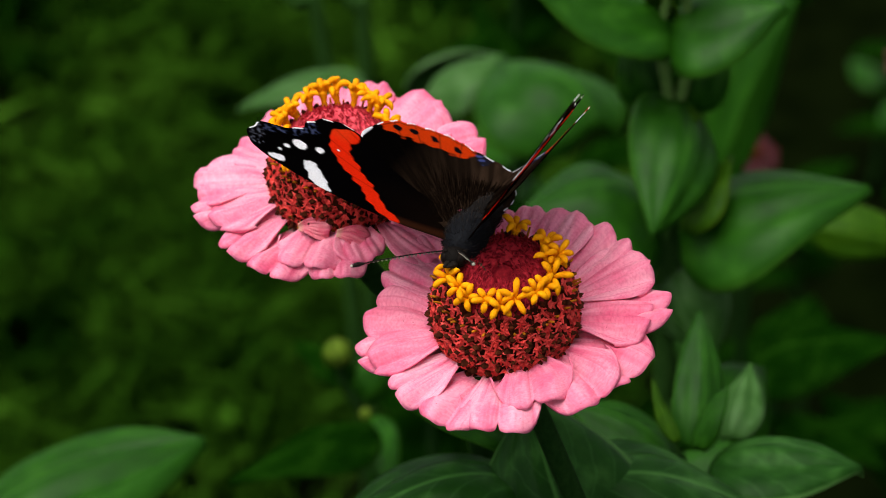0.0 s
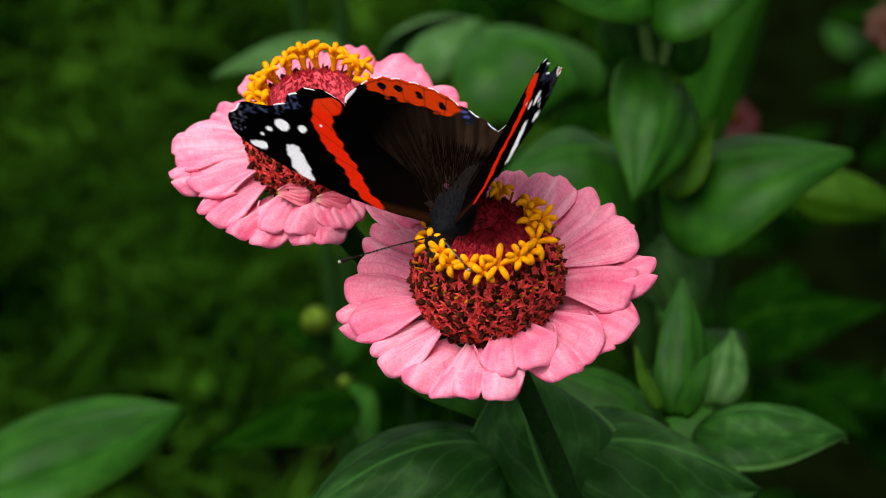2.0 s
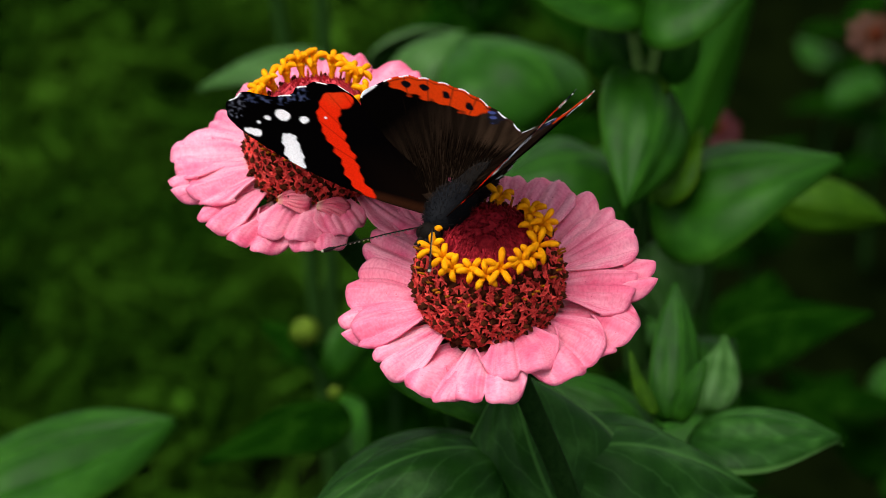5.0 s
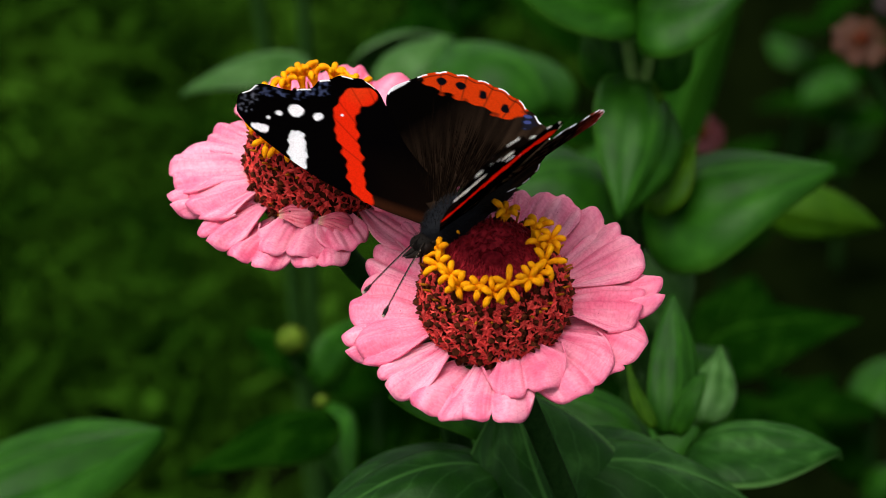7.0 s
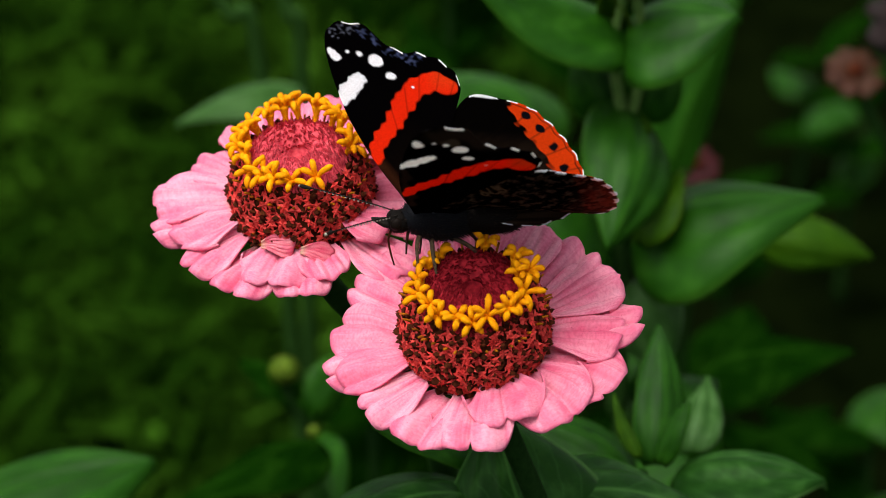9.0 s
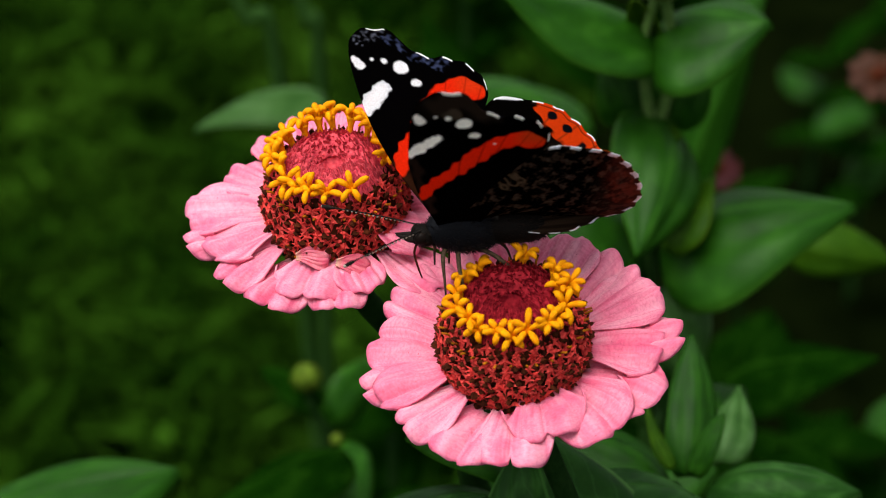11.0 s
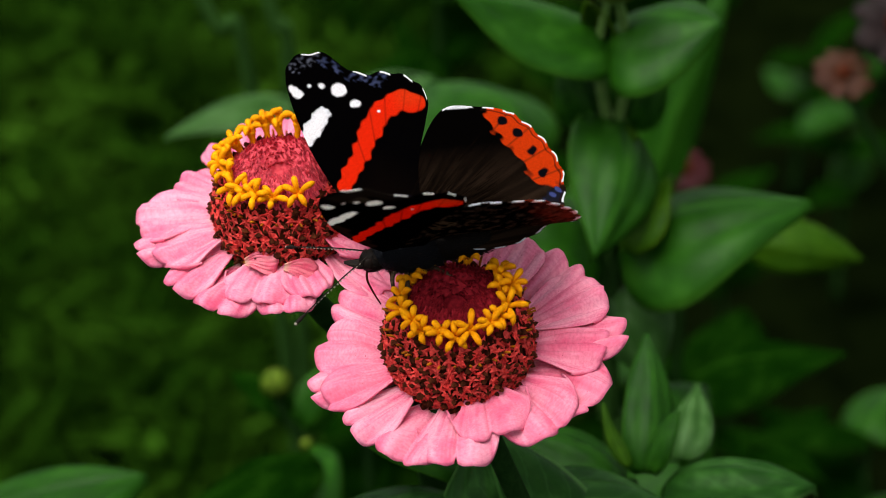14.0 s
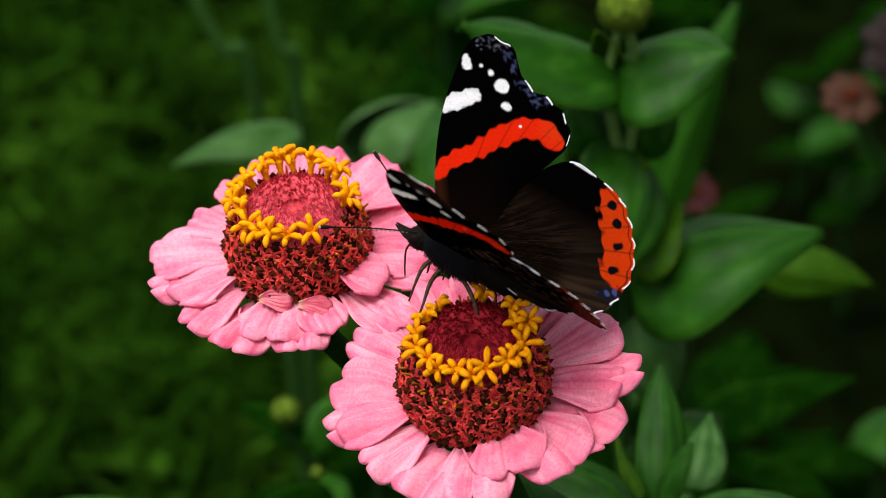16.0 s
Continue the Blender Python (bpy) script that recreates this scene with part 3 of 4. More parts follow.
# azimuth and reach of the tip, width, azimuth of the claw, heights of tip and claw, lobes, notch, its place across, slant of the end
for row in (
    (178, 21.4, 11.1, 176, 2.2, 0.9, 3, 0.6, 0.1, 0),
    (151, 18.1, 8.4, 146, 2.4, 0.3, 1, 0.5, 0, 0),
    (-163, 21.9, 7.4, -166, 1.4, -0.6, 2, 1.1, 0, 0),
    (-154, 19.6, 9.2, -153, 2, 1.1, 2, 0.9, 0.3, -0.3),
    (-134, 21.1, 7.4, -138, 1.4, 0.3, 2, 1.8, -0.2, 0.3),
    (-113, 21.1, 9.7, -118, 0.8, -1.1, 2, 1.2, 0, 0),
    (-99, 18.5, 11.1, -98, 1, 0.2, 2, 2, -0.05, 0),
    (-83, 20.2, 8.8, -82, 0.6, -1.1, 2, 1.7, -0.1, 0),
    (-68, 17.6, 7.4, -68, 1.2, 0.3, 1, 0.4, 0, 0),
    (-27, 16.3, 8.6, -40, 3.2, 2.2, 1, 0.5, 0, -0.4),
    (-41, 23.5, 8.9, -34, 1, -0.5, 3, 0.8, 0.1, 0.4),
    (-3, 21.1, 10.1, -4, 2.4, 0.8, 2, 0.7, 0, 0),
    (-10, 22.2, 8.5, -16, 1.6, -0.3, 2, 0.8, 0, 0),
    (24, 24.3, 13.6, 30, 3, 0, 2, 0.9, 0.1, 0),
    (0, 24.1, 10.9, 14, 2.4, 0.3, 2, 0.7, 0, 0),
    (53, 23.4, 15, 54, 3.4, 1, 3, 0.8, 0, 0),
    (78, 23.1, 7.4, 80, 3.6, 0.3, 1, 0.5, 0, 0),
    (90, 21.4, 7.4, 94, 3.6, 0.9, 1, 0.4, 0, 0),
    (106, 21.1, 7.4, 108, 3.4, 0.2, 2, 0.6, 0, 0),
    (122, 19.7, 7.4, 126, 3, 0.8, 1, 0.5, 0, 0),
):
    petal(back, CB, FB, *row)
DB = CB + (1.1, 0.0, -0.8)
dome(back, DB, FB, [(r_ * 1.02, h_ * 0.96) for r_, h_ in PROFILE], crown=ROSE)
for az, lean, tall_ in ((-178, 0.6, 2.4), (-160, 0.5, 2.0), (-143, 0.7, 2.4), (-126, 0.5, 1.9), (-108, 0.7, 2.3), (-93, 0.5, 2.0), (-62, 0.5, 2.2), (163, 0.5, 2.6), (146, 0.5, 3.0), (127, 0.4, 3.2),
                        (108, 0.4, 3.2), (90, 0.35, 3.3), (72, 0.4, 3.2), (52, 0.4, 3.0), (34, 0.5, 3.0), (14, 0.4, 2.8), (0, 0.5, 2.5)):
    o, ac = np.cos(radians(az)) * FB[0] + np.sin(radians(az)) * FB[1], -np.sin(radians(az)) * FB[0] + np.cos(radians(az)) * FB[1]
    V, F = floret_mesh(DB + o * rng.uniform(6.4, 7.3) + FB[2] * 11.2, FB[2] + lean * o + rng.uniform(-0.3, 0.3) * ac, rng.uniform(1.8, 2.35), tall_ + rng.uniform(-0.5, 0.5), rng.uniform(0, 6))
    part("floret", V, F, YELLOW, back)
# two stunted petals that lie against the foot of the cone
for az, out_, up_, heading, length, width, tw in ((-113, 11.4, 1.9, 14, 5.4, 3.4, 0.25), (-84, 12.0, 2.2, -16, 5.2, 3.3, -0.25)):
    o = np.cos(radians(az)) * FB[0] + np.sin(radians(az)) * FB[1]
    ac = np.cross(FB[2], o)
    n2 = 0.75 * o + 0.66 * FB[2]
    petal(back, CB + o * out_ + FB[2] * up_, (ac, np.cross(n2, ac), n2), heading, length, width, heading, 0.1, 0.2, 1, 0.6, r0=0.5, twist=tw, arch=0.8, mat=WILT, name="young_petal")
shrivelled, dry = [], []
for k in range(34):
    a = radians(-124 + 2.1 * k + rng.uniform(-2, 2))
    o, ac = np.cos(a) * FB[0] + np.sin(a) * FB[1], -np.sin(a) * FB[0] + np.cos(a) * FB[1]
    p = CB + o * rng.uniform(8.8, 10.2) + FB[2] * rng.uniform(0.3, 1.4)
    q = p + o * rng.uniform(0.5, 1.6) + FB[2] * rng.uniform(0.3, 1.8) + ac * rng.uniform(-0.9, 0.9)
    (shrivelled if k % 3 else dry).append(tube([p, (p + q) / 2 + FB[2] * 0.5, q], [0.2, 0.34, 0.22], 6, 4))
part("dry_floret", *join(dry), OLDGOLD, back, "curled orange florets under the cone", kind="stuff")
# the brown curls are added to darken the shaded gap below the cone
part("shrivelled_floret", *join(shrivelled), BROWN, back, "dark brown shrivelled florets under the cone", kind="stuff")

# ---------------------------------------------------------------- leaves and neighbouring plants
leaf(front, (10.5, 3.0, 448.0), (0.3, 16.0, 471.4), (21.5, 8.4, 456.4), NEAR, arch=0.0, groove=1.8)
leaf(front, (-1.0, 9.0, 457.3), (-33.1, 0.0, 451.0), (-15.3, 20.0, 456.7), NEAR, arch=0.02, groove=1.8)
leaf(front, (8.1, 9.0, 456.3), (41.1, 19.0, 447.0), (22.1, 32.0, 453.1), NEAR, arch=0.02, groove=1.8)
leaf(back, (-0.6, 21.2, 459.1), (-19.0, 18.2, 467.9), (-10.1, 24.7, 464.7))

sprout = tagged(thing("zinnia_shoot", 30, 60, 0), "young leafy green shoot without a flower", "plant", "zinnia plants")
stem(sprout, [(25.8, 47.7, 439.5), (26.9, 52.8, 428.1), (26.7, 57.3, 405.9), (28, 60, 200), (30, 60, 0)], [1.2, 1.5, 1.8, 2.2, 2.4])
leaf(sprout, (28.2, 47.0, 441.8), (28.7, 66.0, 459.1), (33.2, 57.0, 448.6), arch=0.0)
leaf(sprout, (28.6, 44.0, 444.4), (33.4, 48.0, 454.5), (32.9, 44.0, 449.8), arch=0.0)
leaf(sprout, (25.0, 44.0, 445.5), (20.6, 52.0, 453.3), (22.4, 46.0, 448.0), LIME, arch=0.0)
leaf(sprout, (31.4, 44.0, 438.5), (56.8, 40.0, 444.2), (43.0, 54.6, 438.2), NEAR, arch=0.01, groove=1.8)
leaf(sprout, (36.1, 70.0, 429.4), (39.5, 84.0, 437.6), (42.1, 76.0, 434.5), PALE, arch=0.0)
leaf(sprout, (24.5, 51.3, 435.8), (5.1, 55.5, 445.2), (15.3, 60.3, 442.4))

tall = tagged(thing("zinnia_plant", 30, 150, 0), "tall zinnia plant with paired leaves and a closed bud", "plant", "zinnia plants")
stem(tall, [(24.4, 118.6, 503.0), (26.4, 123.0, 492.0), (27.2, 125.0, 484.0), (25.0, 127.8, 469.4)], [1.0, 1.0, 1.0, 1.2], PALESTEM)
stem(tall, [(23.0, 120.6, 500.0), (21.6, 123.0, 492.0), (21.4, 125.0, 484.0), (23.8, 127.8, 469.4)], [0.9, 0.9, 1.0, 1.2], PALESTEM)
stem(tall, [(24.5, 128.3, 469.4), (24.0, 129.5, 441.3), (24.7, 130.9, 403.6), (27.5, 133.6, 357.6), (30, 150, 0)], [1.9, 2.2, 2.4, 2.6, 3.0], GREENSTEM)
for base, tip, edge, mat, arch in (
    ((27.4, 125.3, 439.7), (62.9, 120.4, 457.9), (45.0, 140.0, 450.5), LEAF, 0.05),
    ((21.2, 133.7, 439.0), (-5.4, 125.8, 447.9), (6.9, 148.0, 445.2), LEAF, 0.08),
    ((24.8, 132.2, 470.1), (20.6, 100.6, 455.8), (14.2, 115.7, 468.6), LEAF, 0.06),
    ((21.4, 131.0, 468.5), (14.9, 132.9, 484.4), (12.3, 130.7, 474.9), LEAF, 0.03),
    ((27.3, 131.3, 468.4), (34.1, 133.9, 484.3), (36.7, 132.0, 474.7), LEAF, 0.03),
    ((23.4, 126.0, 486.5), (-6.8, 115.0, 504.0), (8.7, 133.7, 495.5), LEAF, -0.05),
    ((24.5, 126.0, 486.5), (44.5, 118.4, 496.3), (34.3, 138.5, 492.2), LEAF, -0.05),
    ((22.8, 124.7, 488.3), (18.7, 119.7, 500.6), (23.6, 120.8, 496.0), LIME, 0.03),
    ((24.4, 126.0, 467.0), (20.6, 122.0, 472.0), (23.0, 121.0, 468.0), LIME, 0.05),
    ((24.6, 126.0, 467.0), (29.0, 122.0, 471.0), (27.0, 121.0, 467.0), LIME, 0.05),
    ((24.5, 126.0, 466.5), (24.8, 117.0, 467.0), (27.0, 121.0, 467.0), LIME, 0.05),
    ((27.7, 116.0, 448.1), (36.0, 124.0, 461.6), (34.4, 114.0, 457.0), LIME, 0.0),
    ((26.1, 129.9, 431.8), (33.5, 120.7, 415.1), (37.9, 121.6, 426.2), PALE, 0.05),
):
    leaf(tall, base, tip, edge, mat, arch)


def bud(plant, centre, r, mat=None):
    """Closed flower bud: overlapping scales on a ball."""
    c = np.asarray(centre, float)
    pcs = [ball(c, (r * 0.92,) * 3, rings=8, sides=12)]
    for k in range(70):
        z = 1 - 1.75 * (k + 0.5) / 70
        a = k * 2.39996
        d = np.array([np.sqrt(1 - z * z) * np.cos(a), np.sqrt(1 - z * z) * np.sin(a), z])
        u_, v_, n_ = axes(d if abs(d[0]) < 0.95 else d + (0, 0.1, 0))
        up = np.array([0, 0, 1.0]) - d * d[2]
        up /= np.linalg.norm(up) + 1e-6
        ac = np.cross(d, up)
        s = r * 0.24
        p = c + d * r * 0.92
        vs = [p - ac * s - up * s, p + ac * s - up * s, p + ac * s * 0.9 + up * s * 0.5 + d * r * 0.10, p + up * s * 1.2 + d * r * 0.14, p - ac * s * 0.9 + up * s * 0.5 + d * r * 0.10, p + d * r * 0.1]
        pcs.append((vs, [(0, 1, 5), (1, 2, 5), (2, 3, 5), (3, 4, 5), (4, 0, 5)]))
    return part("bud", *join(pcs), mat or BUDGREEN, plant, "closed yellowish green bud")


bud(tall, (24.0, 118.6, 505.5), 5.0)

low = tagged(thing("zinnia_plant", -60, 180, 0), "low zinnia plant with long leaves and a small bud", "plant", "zinnia plants")
stem(low, [(-49.2, 162.5, 387.0), (-48.0, 163.4, 380.5), (-43.4, 165.9, 363.6), (-45, 178, 300), (-60, 180, 0)], [1.0, 1.2, 1.5, 2.0, 2.4])
bud(low, (-49.2, 162.5, 389.4), 3.4)
bud(low, (-41.8, 150.7, 380.7), 1.5)
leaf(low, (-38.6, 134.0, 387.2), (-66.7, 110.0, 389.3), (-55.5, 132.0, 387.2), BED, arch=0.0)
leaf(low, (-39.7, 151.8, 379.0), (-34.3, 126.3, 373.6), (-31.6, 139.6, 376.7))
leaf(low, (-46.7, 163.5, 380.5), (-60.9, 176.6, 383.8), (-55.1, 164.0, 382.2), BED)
leaf(low, (-44.0, 162.5, 378.2), (-32.1, 178.9, 385.5), (-41.7, 167.7, 387.3))
side = tagged(thing("zinnia_plant", -125, 95, 0), "zinnia plant with a broad pale-veined leaf", "plant", "zinnia plants")
stem(side, [(-113, 82, 401), (-118, 88, 360), (-125, 95, 200), (-125, 95, 0)], [1.4, 1.8, 2.2, 2.6])
leaf(side, (-112.5, 84.0, 393.1), (-69.5, 101.0, 405.6), (-98.0, 113.0, 396.5), arch=0.03, fold=-0.3, groove=3.6)

far = tagged(thing("zinnia_plant", 30, 330, 0), "leafy zinnia plant far behind the flowers", "plant", "zinnia plants")
stem(far, [(45, 266, 400), (40, 285, 330), (30, 330, 0)], [1.6, 2.0, 2.8])
leaf(far, (38.5, 263.0, 382.8), (59.2, 273.8, 441.0), (40.7, 268.1, 411.9), LEAF, arch=0.03)
leaf(far, (60.7, 206.3, 401.4), (87.7, 205.9, 397.0), (73.0, 202.9, 393.6), LIME)
leaf(far, (7.4, 230.5, 411.3), (-19.1, 256.3, 420.3), (0.7, 267.6, 417.2))
leaf(far, (36.8, 112.8, 401.3), (45.2, 129.3, 409.3), (34.1, 119.4, 413.7))
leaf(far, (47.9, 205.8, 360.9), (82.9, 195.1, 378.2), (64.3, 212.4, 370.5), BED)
mid = tagged(thing("zinnia_plant", -60, 340, 0), "pale green leafy stalks behind the flowers", "plant", "zinnia plants")
stem(mid, [(-92.0, 319.0, 442.0), (-87.7, 318.0, 431.8), (-78.0, 316.0, 410.8), (-69.8, 318.0, 391.7), (-60, 330, 200), (-60, 340, 0)], [1.6, 1.8, 2.0, 2.4, 2.8], GREENSTEM)
stem(mid, [(-68.6, 319.0, 442.0), (-66.5, 318.0, 431.6), (-61.5, 316.0, 410.6), (-58.3, 318.0, 390.7), (-60, 330, 200), (-58, 340, 0)], [1.6, 1.8, 2.0, 2.4, 2.8], GREENSTEM)
leaf(mid, (-34.6, 249.3, 409.7), (-16.3, 257.6, 422.1), (-29.8, 263.7, 414.3), PALE)
leaf(mid, (-52.2, 257.7, 413.5), (-83.2, 244.2, 411.6), (-66.8, 261.5, 411.9), PALE)
leaf(mid, (-41.5, 264.9, 405.1), (-18.0, 271.4, 415.5), (-30.3, 273.9, 399.8), PALE)


def small_bloom(name, centre, label, mat, r, base):
    ob = tagged(thing(name, *base), label, "flower")
    c = np.array(centre, float)
    stem(ob, [c - (0, 0, 2), c + (base[0] - c[0], base[1] - c[1], -120) * np.array((0.4, 0.4, 1)), base], [1.4, 1.8, 2.6])
    fr = axes((0.1, -0.5, 0.85))
    for k in range(16):
        petal(ob, c, fr, k * 22.5 + rng.uniform(-5, 5), r * (1 if k % 2 else 0.8), r * 0.5, None, r * 0.25 * (k % 2) - r * 0.2, 0.2, 1, r0=1.2, arch=r * 0.12, mat=mat)
    V, F = ball(c + fr[2] * r * 0.15, (r * 0.3,) * 3)
    part("cone", V, F, BROWN, ob)
    return ob


small_bloom("crimson_zinnia", (52.0, 305.4, 371.0), "small crimson zinnia behind the leaves", RED, 7.0, (50, 345, 0))
small_bloom("faded_zinnia", (91.0, 285.4, 409.0), "faded orange-brown zinnia behind the leaves", ORANGE, 8.0, (230, 330, 0))
small_bloom("crimson_zinnia", (106.0, 291.8, 419.6), "dark crimson zinnia at the bed's edge", DARKRED, 13.0, (260, 350, 0))

# dense bed behind: stalks with pairs of leaves
for x, y, top, n in ((60, 250, 270, 7), (95, 240, 280, 7), (20, 300, 350, 9), (-10, 330, 360, 9), (75, 340, 285, 7), (120, 330, 260, 7),
                     (0, 220, 300, 7), (40, 400, 420, 10), (-15, 420, 400, 9), (170, 400, 260, 6), (140, 260, 300, 7), (-35, 250, 320, 7), (30, 200, 320, 7), (75, 190, 260, 6), (130, 180, 250, 6), (60, 520, 420, 9)) + tuple((40 + 23 * k + 40 * (k % 3), 620 + 131 * (k * 5 % 7), 70 + 17 * (k * 3 % 5), 6) for k in range(14)):
    pl = tagged(thing("zinnia_plant", x, y, 0), "leafy green zinnia plant in the bed", "plant", "zinnia plants")
    lean = rng.uniform(-15, 15, 2)
    stem(pl, [(x + lean[0], y + lean[1], top), (x + lean[0] * 0.5, y + lean[1] * 0.5, top * 0.5), (x, y, 0)], [1.2, 2.0, 2.8])
    for k in range(n):
        z = top - 24 * (k // 2) - 2
        a = radians(90 * (k // 2) + 180 * (k % 2) + rng.uniform(-25, 25) + 45)
        f = z / top
        b = np.array((x + lean[0] * f, y + lean[1] * f, z))
        L = rng.uniform(30, 46)
        d = np.array((np.cos(a), np.sin(a), rng.uniform(-0.1, 0.6)))
        sd = np.array((-np.sin(a), np.cos(a), 0))
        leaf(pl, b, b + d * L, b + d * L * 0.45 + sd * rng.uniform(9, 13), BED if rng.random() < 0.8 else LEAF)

# ---------------------------------------------------------------- ground and lawn
gx = np.concatenate([[-400, -40, -8, -3], np.linspace(-1.5, 1.5, 31), [3, 8, 40, 400]])
gy = np.concatenate([[-400, -40, -8, -2], np.linspace(-1.0, 3.0, 41), [6, 12, 40, 400]])
V = [(x * 1000, y * 1000, 8 * math.sin(5 * x) * math.cos(4 * y) if abs(x) < 2 and -2 < y < 4 else 0) for y in gy for x in gx]
F = [(j * len(gx) + i, j * len(gx) + i + 1, (j + 1) * len(gx) + i + 1, (j + 1) * len(gx) + i) for j in range(len(gy) - 1) for i in range(len(gx) - 1)]
root = thing("ground", 0, 0, 0)
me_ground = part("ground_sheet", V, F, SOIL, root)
me_ground.parent = None
bpy.data.objects.remove(root)
me_ground.name = "ground"
tagged(me_ground, "garden soil under grass, coloured dark as in plant shade", "ground", kind="structure")


def lawn():
    V, F = [], []
    n = 90000
    xs = rng.uniform(-760, 160, n)
    ys = rng.uniform(260, 2000, n)
    # thinner grass all round
    wide = rng.uniform((-4000, -3500), (4000, 5000), (60000, 2))
    wide = wide[(wide[:, 0] < -760) | (wide[:, 0] > 900) | (wide[:, 1] < -500) | (wide[:, 1] > 2000)]
    xs, ys = np.concatenate([xs, wide[:, 0]]), np.concatenate([ys, wide[:, 1]])
    for x, y in zip(xs, ys):
        if noise.noise((x / 60, y / 60, 0.3)) + 0.8 * noise.noise((x / 21, y / 21, 7.3)) < -0.12 or (-500 < y < 2000 and 10 + 90 * noise.noise((x / 90, y / 90, 4.0)) < x < 900):
            continue
        a, L = rng.uniform(0, 6.283), rng.uniform(26, 64) * (1 + 0.5 * noise.noise((x / 120, y / 120, 2.0)))
        w = (rng.uniform(1.2, 3.2) if rng.random() < 0.93 else rng.uniform(5, 9)) if x > -760 and 260 < y < 2000 else rng.uniform(4, 8)
        b = np.array((x, y, 0.0))
        d = np.array((math.cos(a), math.sin(a), 0)) * rng.uniform(0.4, 1.1)
        s = np.array((-math.sin(a), math.cos(a), 0)) * w
        i = len(V)
        m1, m2 = b + d * L * 0.3 + (0, 0, L * 0.55), b + d * L + (0, 0, L * rng.uniform(0.3, 0.8))
        V += [b - s, b + s, m1 + s * 0.8, m1 - s * 0.8, m2]
        F += [(i, i + 1, i + 2, i + 3), (i + 3, i + 2, i + 4)]
    g = thing("lawn", 0, 0, 0)
    ob = part("grass", V, F, GRASS, g, smooth=False)
    ob.parent = None
    bpy.data.objects.remove(g)
    tagged(ob, "uneven dark green grass behind the flower bed", "grass", kind="stuff")


lawn()


# ---------------------------------------------------------------- butterfly (own space: x forward, y to its left, z up; millimetres)
def wing_outline(pts, n):
    p = spline(pts, 14)
    d = np.concatenate([[0], np.cumsum(np.linalg.norm(np.diff(p, axis=0), axis=1))])
    s = np.linspace(0, d[-1], n)
    return np.stack([np.interp(s, d, p[:, 0]), np.interp(s, d, p[:, 1])], 1)


FORE = [(-3.4, 0.0), (0.6, 0.0), (3.1, 3.5), (6.0, 8.8), (8.5, 15.1), (10.0, 21.2), (10.8, 26.9), (10.6, 29.9), (9.4, 31.9), (6.8, 32.3), (4.2, 31.7), (2.6, 29.6), (-0.4, 27.7), (-3.3, 27.5), (-6.5, 26.2), (-8.5, 23.8), (-8.8, 21.4), (-7.9, 18.5), (-5.7, 12.2), (-4.8, 5.0), (-3.4, 0.0)]
HIND = [(2.4, 0.0), (1.8, 3.9), (0.2, 8.8), (-2.4, 14.7), (-4.9, 19.2), (-7.5, 21.2), (-11.4, 20.8), (-14.5, 20.1), (-17.3, 18.3), (-20.1, 14.9), (-21.9, 11.1), (-22.4, 7.7), (-21.5, 3.0), (-19.0, 0.0), (-12.8, -2.6), (-5.9, -2.2), (2.4, 0.0)]


def seg_dist(P, a, b):
    a, b = np.asarray(a, float), np.asarray(b, float)
    t = np.clip(((P - a) @ (b - a)) / ((b - a) @ (b - a)), 0, 1)
    return np.linalg.norm(P - a - t[:, None] * (b - a), axis=1)


def line_dist(P, pts):
    return np.min([seg_dist(P, a, b) for a, b in zip(pts, pts[1:])], axis=0)


def wobble(P, f, k):
    return np.sin(P[:, 0] * f + k) * np.cos(P[:, 1] * f * 1.3 + 2 * k) + 0.6 * np.sin(P[:, 0] * f * 2.3 - P[:, 1] * f * 1.9 + k)


def speckle(P, f, k):
    return np.array([noise.noise((x * f, y * f, k)) for x, y in P])


def lay(col, mask, c):
    m = np.clip(mask, 0, 1)[:, None]
    return col * (1 - m) + np.asarray(c) * m


def edge(d, r, soft=0.22):
    return np.clip((r - d) / soft + 0.5, 0, 1)


WHITE, SCARLET, RUST = (0.86, 0.88, 0.93), (0.74, 0.024, 0.004), (0.68, 0.046, 0.004)
BAND = [(5.4, 8.6), (4.5, 11.8), (2.3, 14.8), (0.2, 18.2), (-2.2, 21.6), (-4.8, 22.4), (-6.7, 22.0)]
DOTS = [(-14.9, 18.1), (-16.8, 15.8), (-18.6, 12.8), (-19.5, 9.2)]


def veins(P, base, targets):
    return np.min([seg_dist(P, base, t) for t in targets], axis=0)


